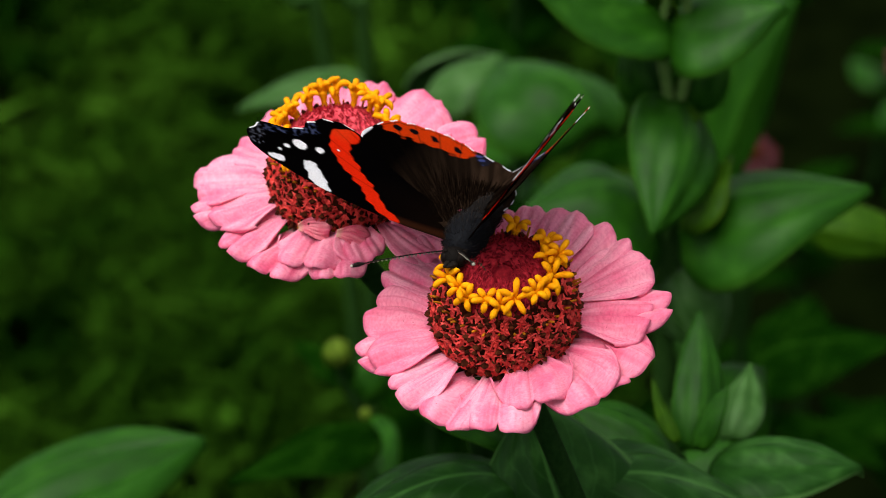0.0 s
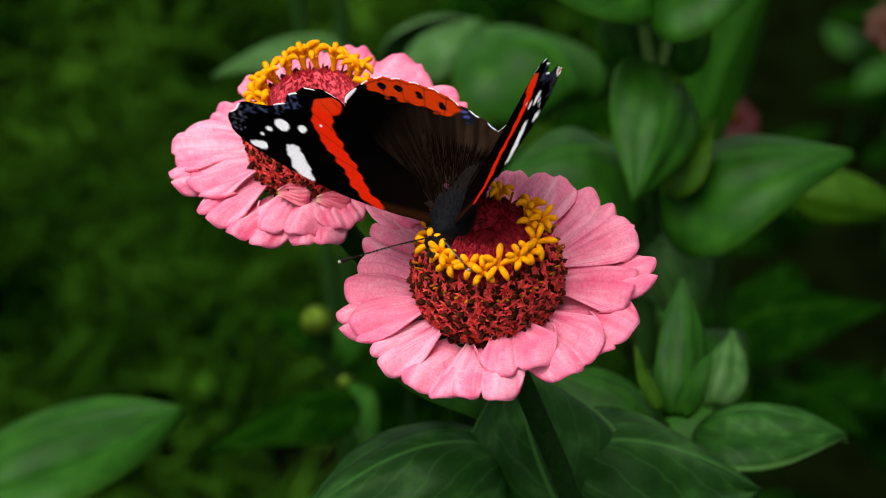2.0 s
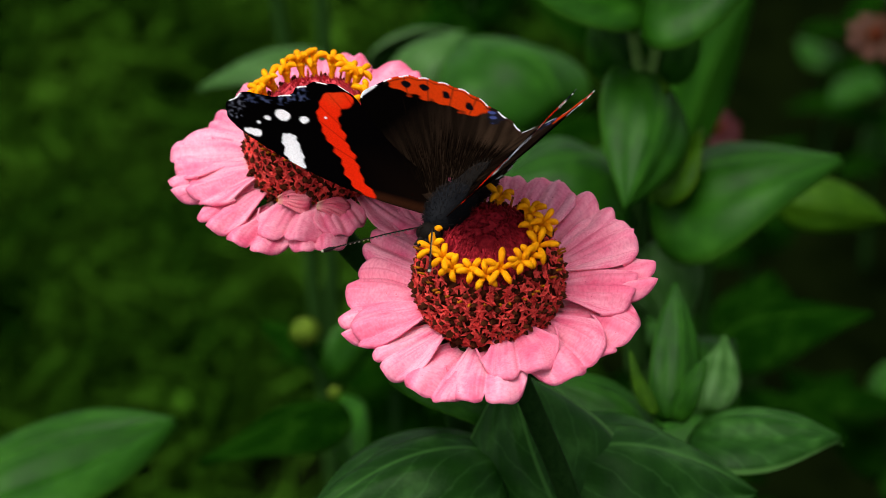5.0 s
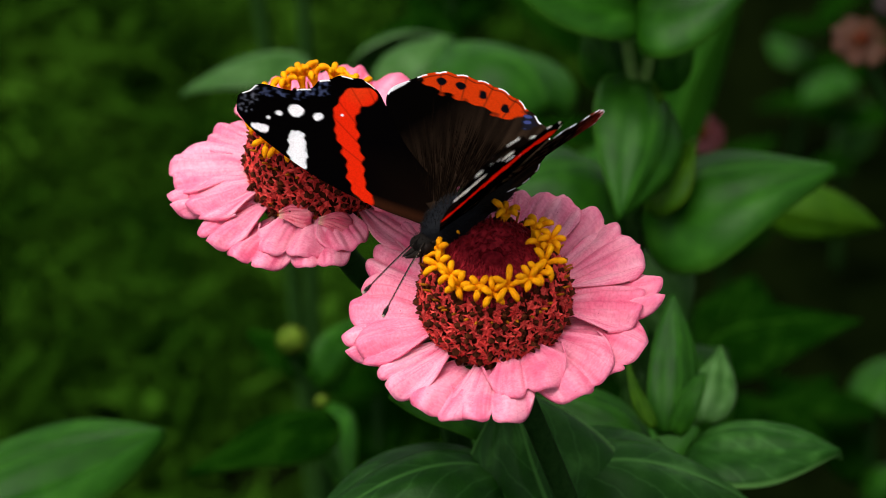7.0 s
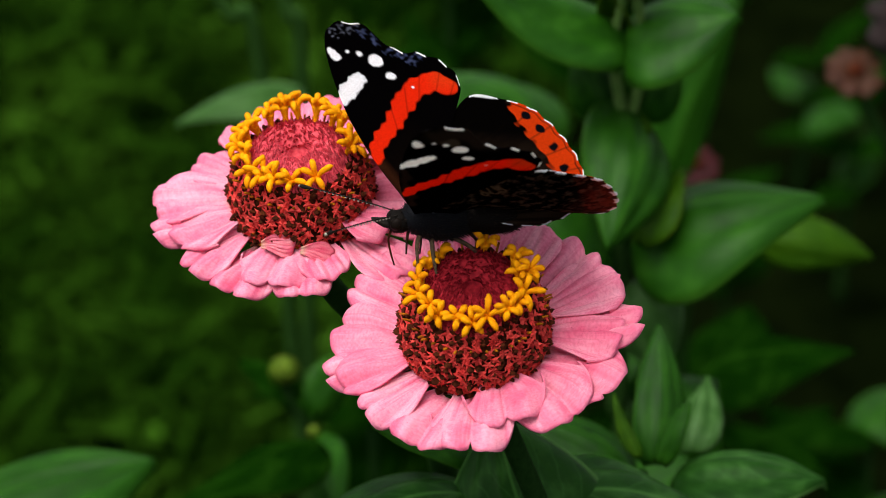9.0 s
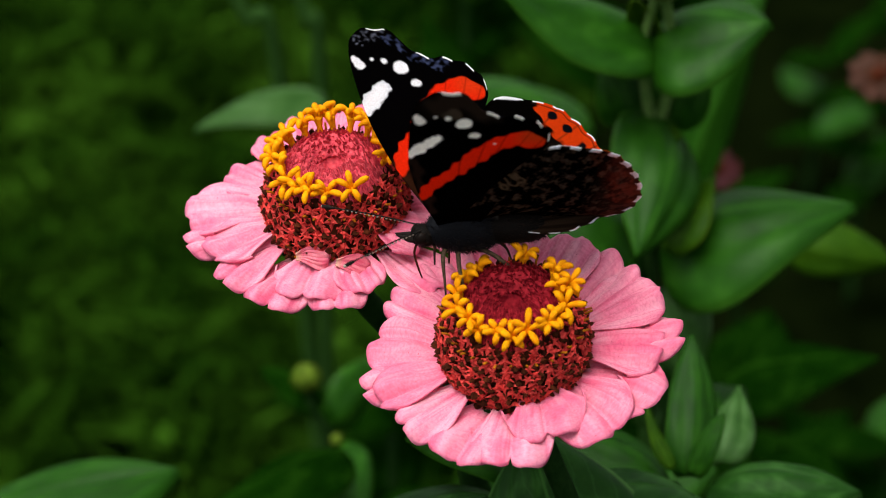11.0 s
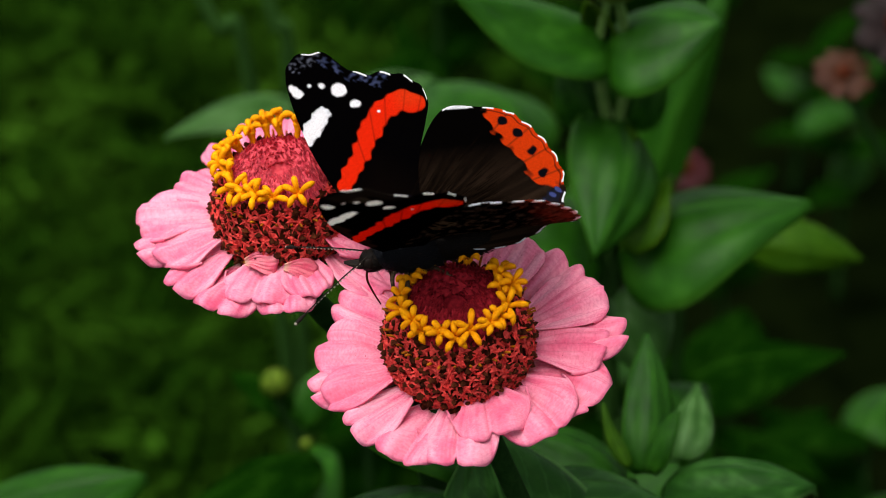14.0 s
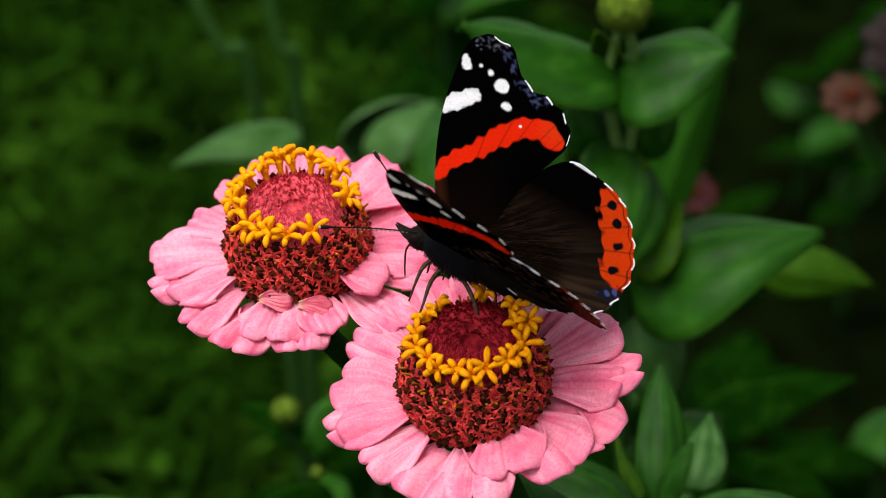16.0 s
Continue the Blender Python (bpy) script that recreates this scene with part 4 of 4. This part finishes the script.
def fore_colour(P, rim, under):
    w = wobble(P, 1.1, 0.4) * 0.10
    col = np.tile(np.array((0.0012, 0.0009, 0.0011)), (len(P), 1))
    if not under:
        near = np.clip(1 - (P[:, 1] + 0.9 * np.abs(P[:, 0])) / 17, 0, 1)
        col = lay(col, near * 0.8, (0.007, 0.0036, 0.0022))
        col = lay(col, edge(line_dist(P, [(0.5, 0.8), (6.0, 9.5)]), 0.8, 1.2) * 0.7, (0.045, 0.014, 0.006))
        col = lay(col, edge(line_dist(P, [(5.6, 31.0), (2.6, 28.6), (-0.6, 26.8), (-2.6, 26.6)]) + w * 6 + 0.25 * np.sin(P[:, 0] * 9) * np.sin(P[:, 1] * 8), 0.8, 0.5) * np.clip(0.2 + speckle(P, 1.6, 0.7) * 1.5, 0, 0.9), (0.055, 0.070, 0.15))
        col = lay(col, edge(line_dist(P, [(9.2, 30.6), (6.4, 31.4)]) + w * 4 + 0.3 * np.sin(P[:, 0] * 7), 0.9, 0.6) * np.clip(0.1 + speckle(P, 1.9, 3.2) * 1.6, 0, 0.8), (0.14, 0.15, 0.20))
    else:
        col = lay(col, edge(line_dist(P, [(7.5, 29.5), (4.5, 31.0), (1.0, 28.5)]) + w * 4, 2.2, 2.0) * 0.7, (0.06, 0.042, 0.028))
        col = lay(col, edge(np.hypot(P[:, 0] - 5.2, P[:, 1] - 27.6) + w * 3, 1.2, 0.6) * 0.5, (0.22, 0.17, 0.11))
        col = lay(col, edge(line_dist(P, [(3.2, 5), (6.5, 12), (8.4, 17)]) + w * 3, 0.6, 0.6) * 0.35, (0.10, 0.06, 0.04))
    half = (1.10 if not under else 1.05) + 0.45 * np.clip((P[:, 1] - 15) / 5, 0, 1)
    jag = 0.10 * np.abs(np.sin(P[:, 1] * 0.9 + P[:, 0] * 0.5)) + 0.24 * speckle(P, 0.8, 0.9)
    d = line_dist(P, BAND) + w * 2.2 + 0.35 * np.clip((11.5 - P[:, 1]) / 3, 0, 1) + jag - 0.15
    band = edge(d, half, 0.25)
    red = lay(np.tile(np.array(SCARLET if not under else (0.86, 0.05, 0.008)), (len(P), 1)), np.clip((P[:, 1] - 20.5) / 2, 0, 1) * np.clip((-3.5 - P[:, 0]) / 2, 0, 1) * (0.85 if under else 0.2), (0.66, 0.12, 0.02))
    red = lay(red, edge(veins(P, (0, 2), [(-8.6, 24.2), (-6.6, 26.7), (-3.4, 28), (-0.4, 28.2), (4.3, 32.2)]), 0.10, 0.16) * 0.6, (0.30, 0.01, 0.004))
    col = col * (1 - band[:, None]) + red * band[:, None]
    # underside cream is lifted above its own tone to offset the wing's shade
    wh = WHITE if not under else (0.95, 0.94, 0.84)
    w = w + 0.05 * np.sin(P[:, 0] * 5.5 + P[:, 1] * 3.0) * np.sin(P[:, 1] * 4.1 - P[:, 0] * 2.0)
    col = lay(col, edge(line_dist(P, [(9.2, 19.0), (7.6, 20.9), (6.6, 22.0)]) + w * 1.8, 1.22 if not under else 0.95), wh)
    col = lay(col, edge(np.hypot((P[:, 0] - 3.5), (P[:, 1] - 25.7)) + w, 1.10), wh)
    col = lay(col, edge(np.hypot((P[:, 0] - 1.6) * 0.9, (P[:, 1] - 23.1) * 1.2) + w, 0.70), wh)
    col = lay(col, edge(np.hypot(P[:, 0] - 5.8, P[:, 1] - 26.8) + w, 0.45), wh)
    col = lay(col, edge(np.hypot(P[:, 0] - 7.6, P[:, 1] - 27.1), 0.28), wh)
    col = lay(col, edge(line_dist(P, [(9.3, 26.0), (10.2, 27.2)]) + w * 1.5, 0.55), wh)
    col = lay(col, edge(np.hypot(P[:, 0] + 1.6, P[:, 1] - 21.4), 0.22, 0.15), wh)
    dash = (np.sin(np.arctan2(P[:, 1] - 14, P[:, 0] + 3) * 24 + 0.6) > 0.25) * (P[:, 1] > 22) * (P[:, 0] < 9.9)
    col = lay(col, (rim < (0.5 if under else 0.27)) * dash, wh)
    return col


def hind_colour(P, rim, under):
    w = wobble(P, 1.5, 1.7) * 0.16
    col = np.tile(np.array((0.0013, 0.001, 0.0009)), (len(P), 1))
    if not under:
        brown = np.clip(1.15 - P[:, 1] / 13, 0, 1)
        fan = np.arctan2(P[:, 1] + 3, -P[:, 0] + 4)
        streak = np.clip(0.55 + 1.2 * np.array([noise.noise((a * 34, r * 0.12, 0.5)) for a, r in zip(fan, np.hypot(P[:, 0] - 4, P[:, 1] + 3))]), 0, 1)
        col = lay(col, brown * (0.35 + 0.65 * streak), (0.046, 0.027, 0.017))
        inner = np.interp(P[:, 1], [7.0, 8.2, 10.8, 13.6, 16.7, 20.2], [-19.4, -18.0, -17.2, -15.7, -13.3, -12.8])
        band = edge(P[:, 0] - inner + w * 2.5, 0.0, 0.35) * edge(6.9 - P[:, 1] + w * 2, 0, 0.6)
        col = lay(col, band, RUST)
        col = lay(col, band * edge(veins(P, (0, 3), [(-13.2, 20.9), (-16.3, 19.6), (-19.2, 16.9), (-21.5, 13.3), (-22.7, 9.5)]), 0.10, 0.2) * 0.8, (0.10, 0.02, 0.006))
        for x, y in DOTS:
            col = lay(col, edge(np.hypot(P[:, 0] - x, P[:, 1] - y) + w, 0.72), (0.004, 0.004, 0.006))
        col = lay(col, edge(np.hypot((P[:, 0] + 20.8) * 0.8, P[:, 1] - 5.0) + w * 2, 1.2), (0.012, 0.012, 0.02))
        col = lay(col, edge(np.hypot((P[:, 0] + 20.8) * 0.8, P[:, 1] - 5.2) + w * 4, 0.5), (0.06, 0.08, 0.26))
        col = lay(col, edge(line_dist(P, [(-7.4, 21.3), (-10.2, 21.2)]), 0.55), WHITE)
        col = lay(col, (rim < 0.72) * (rim > 0.45) * (P[:, 0] < -12) * 0.7, (0.02, 0.008, 0.005))
    else:
        mot = np.clip(speckle(P, 0.75, 0.2) * 1.3 + speckle(P, 1.9, 2.2) * 0.9, 0, 1)
        col = lay(col, np.clip(mot * 0.9, 0, 1), (0.12, 0.080, 0.056))
        col = lay(col, np.clip((-14 - P[:, 0]) / 6, 0, 1) * (0.35 + 0.5 * mot), (0.15, 0.065, 0.042))
        ring = np.hypot((P[:, 0] + 3.1) * 0.8, (P[:, 1] - 13) * 0.75) + w * 4
        col = lay(col, edge(np.abs(ring - 0.9) + 0.35 * np.abs(speckle(P, 0.9, 5.0)), 0.42, 0.5) * 0.75, (0.22, 0.15, 0.09))
        tipz = np.clip((-15.5 - P[:, 0]) / 3, 0, 1)
        col = lay(col, tipz * np.clip(0.35 + speckle(P, 0.9, 0.5) * 1.2 + speckle(P, 2.1, 1.5) * 0.8, 0, 1) * 0.8, (0.17, 0.055, 0.035))
    dash = (np.sin(np.arctan2(P[:, 1] - 9, P[:, 0] + 8) * 26) > -0.1) * (P[:, 0] < -6.5)
    col = lay(col, (rim < (0.7 if under else 0.30)) * dash, WHITE)
    return col


def wing(parent, name, pts, colour, mirror, camber, label):
    n, m = 460, 160
    out = wing_outline(pts, n)
    # scalloped outer margin
    ang = np.linspace(0, 1, n)
    ctr = np.array((-1.0, 1.0)) if pts is FORE else np.array((-3.0, 2.0))
    sc = 0.17 * np.sin(ang * 2 * np.pi * 26) * ((ang > 0.42) & (ang < 0.80))
    dirs = out - ctr
    out = out + dirs / (np.linalg.norm(dirs, axis=1, keepdims=True) + 1e-6) * sc[:, None]
    k = np.linspace(0.02, 1, m) ** 0.8
    G = ctr + k[:, None, None] * (out - ctr)[None]
    rim = ((1 - k)[:, None] * np.linalg.norm(out - ctr, axis=1)[None]).ravel()
    P = G.reshape(-1, 2)
    sgn = 1 if mirror else -1
    z = camber * (P[:, 1] / 30) ** 2 + 0.05 * np.sin(np.arctan2(P[:, 1] - ctr[1] + 2, P[:, 0] - ctr[0]) * 15) * np.clip(P[:, 1] / 12, 0, 1)
    if pts is HIND:
        # inner margin curls up along the body
        z = z + 2.2 * np.clip(1 - P[:, 1] / 10, 0, 1.0) ** 2 * np.clip((-P[:, 0] + 2) / 7, 0.25, 1)
    t = 0.05
    V = np.concatenate([np.stack([P[:, 0], sgn * P[:, 1], z + t], 1), np.stack([P[:, 0], sgn * P[:, 1], z - t], 1)])
    cols = np.concatenate([colour(P, rim, False), colour(P, rim, True)])
    i = np.arange(n * m).reshape(m, n)
    q = np.stack([i[:-1, :-1], i[1:, :-1], i[1:, 1:], i[:-1, 1:]], -1).reshape(-1, 4)
    if mirror:
        q = q[:, ::-1]
    e = i[-1]
    r = np.stack([e[:-1], e[1:], e[1:] + n * m, e[:-1] + n * m], -1)
    F = np.concatenate([q[:, ::-1], q + n * m, r]).tolist()
    o = origin(parent) / MM
    if pts is HIND:
        # long brown hairs that fan out over the inner half of the upper side
        k, vs, cs = len(V), [], []
        for _ in range(900):
            y, x = abs(rng.normal(0, 4.6)), rng.uniform(-12, 1)
            d = np.array((x - 5.0, y + 1.5))
            d /= np.linalg.norm(d)
            zz = camber * (y / 30) ** 2 + 2.2 * max(0.0, 1 - y / 10) ** 2 * min(1.0, max(0.25, (2 - x) / 7)) + 0.12
            g = rng.uniform(2.0, 5.0)
            q = np.array((x + d[0] * g, y + d[1] * g))
            z2 = camber * (q[1] / 30) ** 2 + 2.2 * max(0.0, 1 - q[1] / 10) ** 2 * min(1.0, max(0.25, (2 - q[0]) / 7)) + rng.uniform(0.15, 0.5)
            e = np.array((-d[1], d[0])) * 0.05
            vs += [(x - e[0], sgn * (y - e[1]), zz), (x + e[0], sgn * (y + e[1]), zz), (q[0], sgn * q[1], z2)]
            F.append((k, k + 1, k + 2))
            k += 3
            cs += [np.array((0.012, 0.007, 0.0045)) * rng.uniform(0.2, 1.0)] * 3
        V, cols = np.concatenate([V, np.array(vs)]), np.concatenate([cols, np.array(cs)])
    return part(name, V + np.array(o), F, WING, parent, label, colours=cols)


def furry(name, parent, centre, radii, base, tint, label="", hairs=500, length=0.9):
    """Rounded body part with short hairs."""
    o = np.array(origin(parent)) / MM
    V, F = ball(centre, radii)
    cols = [np.tile(base, (len(V), 1))]
    vs, fs = [V], list(F)
    k = len(V)
    C, R = np.asarray(centre, float), np.asarray(radii, float)
    for h in range(hairs):
        d = rng.normal(size=3)
        d /= np.linalg.norm(d)
        p = C + d * R
        g = d * length * rng.uniform(0.5, 1.2) + np.array((-0.5, 0, 0.15)) * length
        s = np.cross(g, rng.normal(size=3))
        s /= np.linalg.norm(s) + 1e-6
        vs.append(np.array([p - s * 0.05, p + s * 0.05, p + g]))
        fs.append((k, k + 1, k + 2))
        c = np.asarray(base) + (np.asarray(tint) - np.asarray(base)) * rng.random()
        cols.append(np.tile(c, (3, 1)))
        k += 3
    return part(name, np.concatenate(vs) + o, fs, FUR, parent, label, colours=np.concatenate(cols))


fly = tagged(thing("butterfly", 0, 0, 0), "black butterfly with scarlet bands and white spots", "butterfly")
DARK, HAIR, BARE, TUFT = (0.0045, 0.0052, 0.0070), (0.016, 0.0125, 0.011), (0.004, 0.003, 0.0024), (0.024, 0.015, 0.010)
furry("thorax", fly, (0.6, 0, 0.4), (5.6, 3.1, 3.2), DARK, HAIR, "dark furry thorax with a bluish sheen", 3200, 0.55)
furry("abdomen", fly, (-6.0, 0, 0.9), (6.0, 2.6, 2.4), BARE, TUFT, "dark furry abdomen", 1300, 0.5)
furry("head", fly, (6.2, 0, -0.5), (1.9, 1.75, 1.65), BARE, TUFT, "small dark head", 260, 0.4)
for s in (1, -1):
    V, F = ball((6.8, 1.15 * s, -0.35), (0.95, 0.72, 1.0))
    part("eye", V, F, EYE, fly, "dark round eye")
    V, F = tube([(6.6, 0.45 * s, -0.9), (8.2, 0.45 * s, -0.8), (10.2, 0.25 * s, -0.3)], [0.5, 0.55, 0.10], 8, 4)
    part("palp", V, F, BLACK, fly)
V, F = tube([(6.9, 0, -1.3), (7.2, 0, -3.4), (6.4, 0, -5.8), (5.6, 0, -7.6)], [0.2, 0.16, 0.14, 0.1], 6, 5)
part("proboscis", V, F, BROWN, fly, "thin brown proboscis")
feelers = []
for s in (1, -1):
    a = thing("antenna", 6.6, 0.6 * s, 0.7)
    a.parent = fly
    p = [(6.6, 0.6 * s, 0.7), (12, 0.7 * s, 1.0), (17.5, 0.9 * s, 1.0), (20.5, 1.0 * s, 0.9), (22.6, 1.1 * s, 0.8)]
    V, F = tube(p[:4], [0.11, 0.09, 0.09, 0.11], 6, 8)
    part("shaft", V, F, BLACK, a)
    rings = []
    for k in range(16):
        f = 0.15 + 0.8 * k / 16
        c = np.array(p[0]) * (1 - f) + np.array(p[3]) * f
        rings.append(tube([c - (0.1, 0, 0), c + (0.1, 0, 0)], [0.125, 0.125], 6, 1))
    part("ring", *join(rings), IVORY, a, "pale rings along the feeler", kind="stuff")
    V, F = tube([p[3], (21.6, 1.05 * s, 0.85), p[4]], [0.12, 0.32, 0.24], 8, 4)
    part("club", V, F, BLACK, a)
    V, F = ball(p[4], (0.24, 0.24, 0.24), rings=6, sides=8)
    part("tip", V, F, IVORY, a, "pale tip")
    feelers.append((a, s))
for s in (1, -1):
    k = 1.0 if s > 0 else 0.55
    for p in ([(3.0, 1.0, -1.6), (3.8, 2.8, -2.4), (3.6, 4.2, -4.8), (3.2, 4.8, -7.4)],
              [(1.4, 1.0, -1.8), (1.8, 4.4, -2.8), (1.2, 6.2, -5.4), (0.8, 7.0, -8.0)],
              [(-1.2, 1.0, -1.8), (-4.0, 3.0, -2.4), (-6.6, 4.4, -4.4), (-8.0, 5.0, -7.0)]):
        V, F = tube([(x, s * (1.0 + (y - 1.0) * k), z) for x, y, z in p], [0.36, 0.32, 0.20, 0.13], 7, 5)
        part("leg", V, F, LEG, fly, "thin dark jointed leg")
wings = []
for s in (-1, 1):
    fw = wing(fly, "forewing", FORE, fore_colour, s > 0, 0.5, "black forewing with a scarlet band and white spots")
    hw = wing(fly, "hindwing", HIND, hind_colour, s > 0, 0.3, "brown-black hindwing with a dotted red margin")
    wings.append((fw, hw, s))

# ---------------------------------------------------------------- bumblebee
bee = tagged(thing("bumblebee", 0, 0, 0), "dark furry bumblebee with a pale tail in flight", "bee")
furry("thorax", bee, (2.2, 0, 0), (2.6, 2.5, 2.4), (0.003, 0.003, 0.003), (0.01, 0.007, 0.004), "black furry thorax", 400, 0.9)
furry("abdomen", bee, (-2.2, 0, -0.4), (3.4, 2.6, 2.5), (0.010, 0.004, 0.002), (0.035, 0.012, 0.005), "reddish brown abdomen", 400, 0.9)
furry("tail", bee, (-4.8, 0, -0.8), (1.8, 1.9, 1.8), (0.22, 0.13, 0.03), (0.34, 0.22, 0.07), "pale yellow tail", 200, 0.9)
furry("head", bee, (5.0, 0, -0.6), (1.3, 1.5, 1.4), (0.008, 0.007, 0.006), (0.02, 0.015, 0.01), "black head", 150, 0.5)
for s in (1, -1):
    u, v = np.linspace(0, 1, 10)[:, None], np.linspace(-1, 1, 7)[None, :]
    ww = 1.7 * np.sin(np.pi * np.clip(0.08 + 0.9 * u, 0, 1)) ** 0.7
    P = np.stack([1.8 - 1.2 * u + v * ww, s * (1.6 + 10.0 * u) + 0 * v, 1.8 + 2.6 * u + 0.2 * v], -1)
    V, F, uv = sheet(P, 0.06)
    part("wing", V, F, HAZE, bee, "clear wing", uv)


# ---------------------------------------------------------------- movement
def hinge(s, fore, spread, sweep, twist=0.0):
    """Pose of a wing on the body; spread: degrees above level."""
    o = Matrix.Translation(((3.0 if fore else 0.0) * MM, 0.8 * s * MM, (0.8 if fore else 0.55) * MM))
    return o @ Matrix.Rotation(s * radians(spread), 4, "X") @ Matrix.Rotation(-s * radians(sweep), 4, "Z") @ Matrix.Rotation(radians(twist), 4, "Y")


def drop(t):
    """How much flatter the left hindwing lies than the forewing, in degrees."""
    return float(np.interp(t, (0, 3.0, 4.0, 6.5, 7.5), (3, 3, 3, 2, 0)))


def motions():
    # seconds; x, y, z in millimetres; roll, pitch and yaw; spread of the right and left wings; sweep of the forewings, twist of the left forewing
    flight = [
        (0.0, -7.5, -12.3, 516.0, 5, 5, -106, 32, 51, -1, 2, 0),
        (0.5, -7.6, -12.4, 515.7, 4, 2, -104, 25, 58, 0, 1, 0),
        (1.0, -7.2, -13.2, 514.7, -1, -0, -103, 27, 62, 1, -2, 10),
        (1.5, -7.0, -14.0, 515.0, -4, -2, -104, 24, 65, 0, -4, 10),
        (2.0, -7.1, -14.5, 515.0, -6, -4, -106, 26, 67, -0, -7, 10),
        (2.5, -7.2, -13.8, 514.6, -5, -6, -106, 29, 65, 0, -8, 10),
        (3.0, -7.3, -11.5, 516.7, -3, -3, -113, 22, 54, -1, -10, 4),
        (3.5, -7.5, -10.6, 517.9, 6, 11, -118, 27, 48, -1, 3, 0),
        (4.0, -7.1, -12.2, 516.7, 8, 3, -114, 27, 47, -0, -4, 0),
        (6.5, -7.9, -11.4, 515.2, -9, -9, -130, 25, 54, 1, -4, 6),
        (7.0, -7.8, -11.8, 516.2, -5, -9, -134, 23, 54, 1, -4, 0),
        (7.5, -7.3, -10.0, 519.4, -1, 9, -159, 19, 55, 5, -3, 0),
        (8.0, -6.6, -9.5, 521.0, -4, 18, -163, 22, 49, 1, -2, 0),
        (10.5, -8.5, -10.9, 518.3, -0, -4, -167, 29, 48, 2, -3, 0),
        (11.0, -8.8, -10.2, 520.3, -5, 6, -166, 27, 64, -0, -1, 0),
        (11.5, -8.3, -10.0, 519.9, -3, 14, -169, 27, 56, 2, -1, 0),
        (12.0, -7.9, -9.7, 520.9, -3, 18, -174, 20, 52, 2, -1, 0),
        (12.5, -7.5, -9.8, 520.8, -3, 18, -175, 22, 50, 2, -2, 0),
        (13.0, -8.0, -10.5, 519.5, -1, 10, -174, 28, 46, 2, -2, 0),
        (13.5, -8.3, -11.1, 518.4, 1, 2, -172, 34, 42, 2, -3, 0),
        (14.0, -8.2, -11.2, 518.0, 1, -3, -172, 38, 42, 3, -1, 0),
        (14.5, -8.1, -11.3, 518.1, 0, -3, -174, 37, 43, 2, -2, 0),
        (15.0, -5.9, -9.5, 521.8, -5, 23, -191, 26, 53, 0, -2, 0),
        (15.5, -5.6, -9.7, 521.6, -5, 24, -185, 25, 49, 2, -1, 0),
        (16.0, -4.1, -9.3, 522.1, -3, 26, -196, 29, 45, 2, -2, 0),
    ]
    walk(fly, [(t, pose(x * MM, y * MM, z * MM, ro, -pi_, ya)) for t, x, y, z, ro, pi_, ya, *_ in flight])
    for fw, hw, s in wings:
        for ob, fore in ((fw, True), (hw, False)):
            walk(ob, [(r[0], hinge(s, fore, r[7] if s < 0 else r[8] - (0 if fore else drop(r[0])), (r[9] if s < 0 else r[10]) if fore else 0.0, r[11] if s > 0 and fore else 0.0)) for r in flight])
    # seconds; rise and spread of the right feeler, then of the left one
    feel = [(0.0, 7, 35, 15, 27), (1.5, 6, 32, 20, 29), (3.5, 4, 33, 16, 30), (6.0, 6, 10, 4, 26), (7.0, 8, -20, -2, 23), (8.0, -5, 42, 8, 36), (11.0, -12, 39, 2, 36), (12.0, -5, 39, 7, 34), (14.0, -13, 42, -13, 42), (16.0, -1, 40, 1, 41)]
    for a, s in feelers:
        p0 = (6.6 * MM, 0.6 * s * MM, 0.7 * MM)
        walk(a, [(r[0], pose(*p0, 0, -(r[1] if s < 0 else r[3]), s * (r[2] if s < 0 else r[4]))) for r in feel])
    air = [(0.0, (-40, 76, 486), 180), (0.4, (-42, 76, 489), 180), (0.6, (-51.1, 69.7, 497.0), 170), (0.7, (-58.8, 68.6, 495.9), 150), (0.8, (-74.5, 66.9, 492.6), 125), (0.9, (-81.0, 69.6, 498.6), 95),
           (1.0, (-73.5, 72.6, 503.4), 62), (1.1, (-72.6, 79.0, 516.0), 60), (1.3, (-66.0, 101.5, 560), 60), (2.0, (0, 300, 800), 60), (16.0, (900, 3000, 1800), 60)]
    walk(bee, [(t, pose(x * MM, y * MM, z * MM, 0, -32, ya)) for t, (x, y, z), ya in air])


motions()
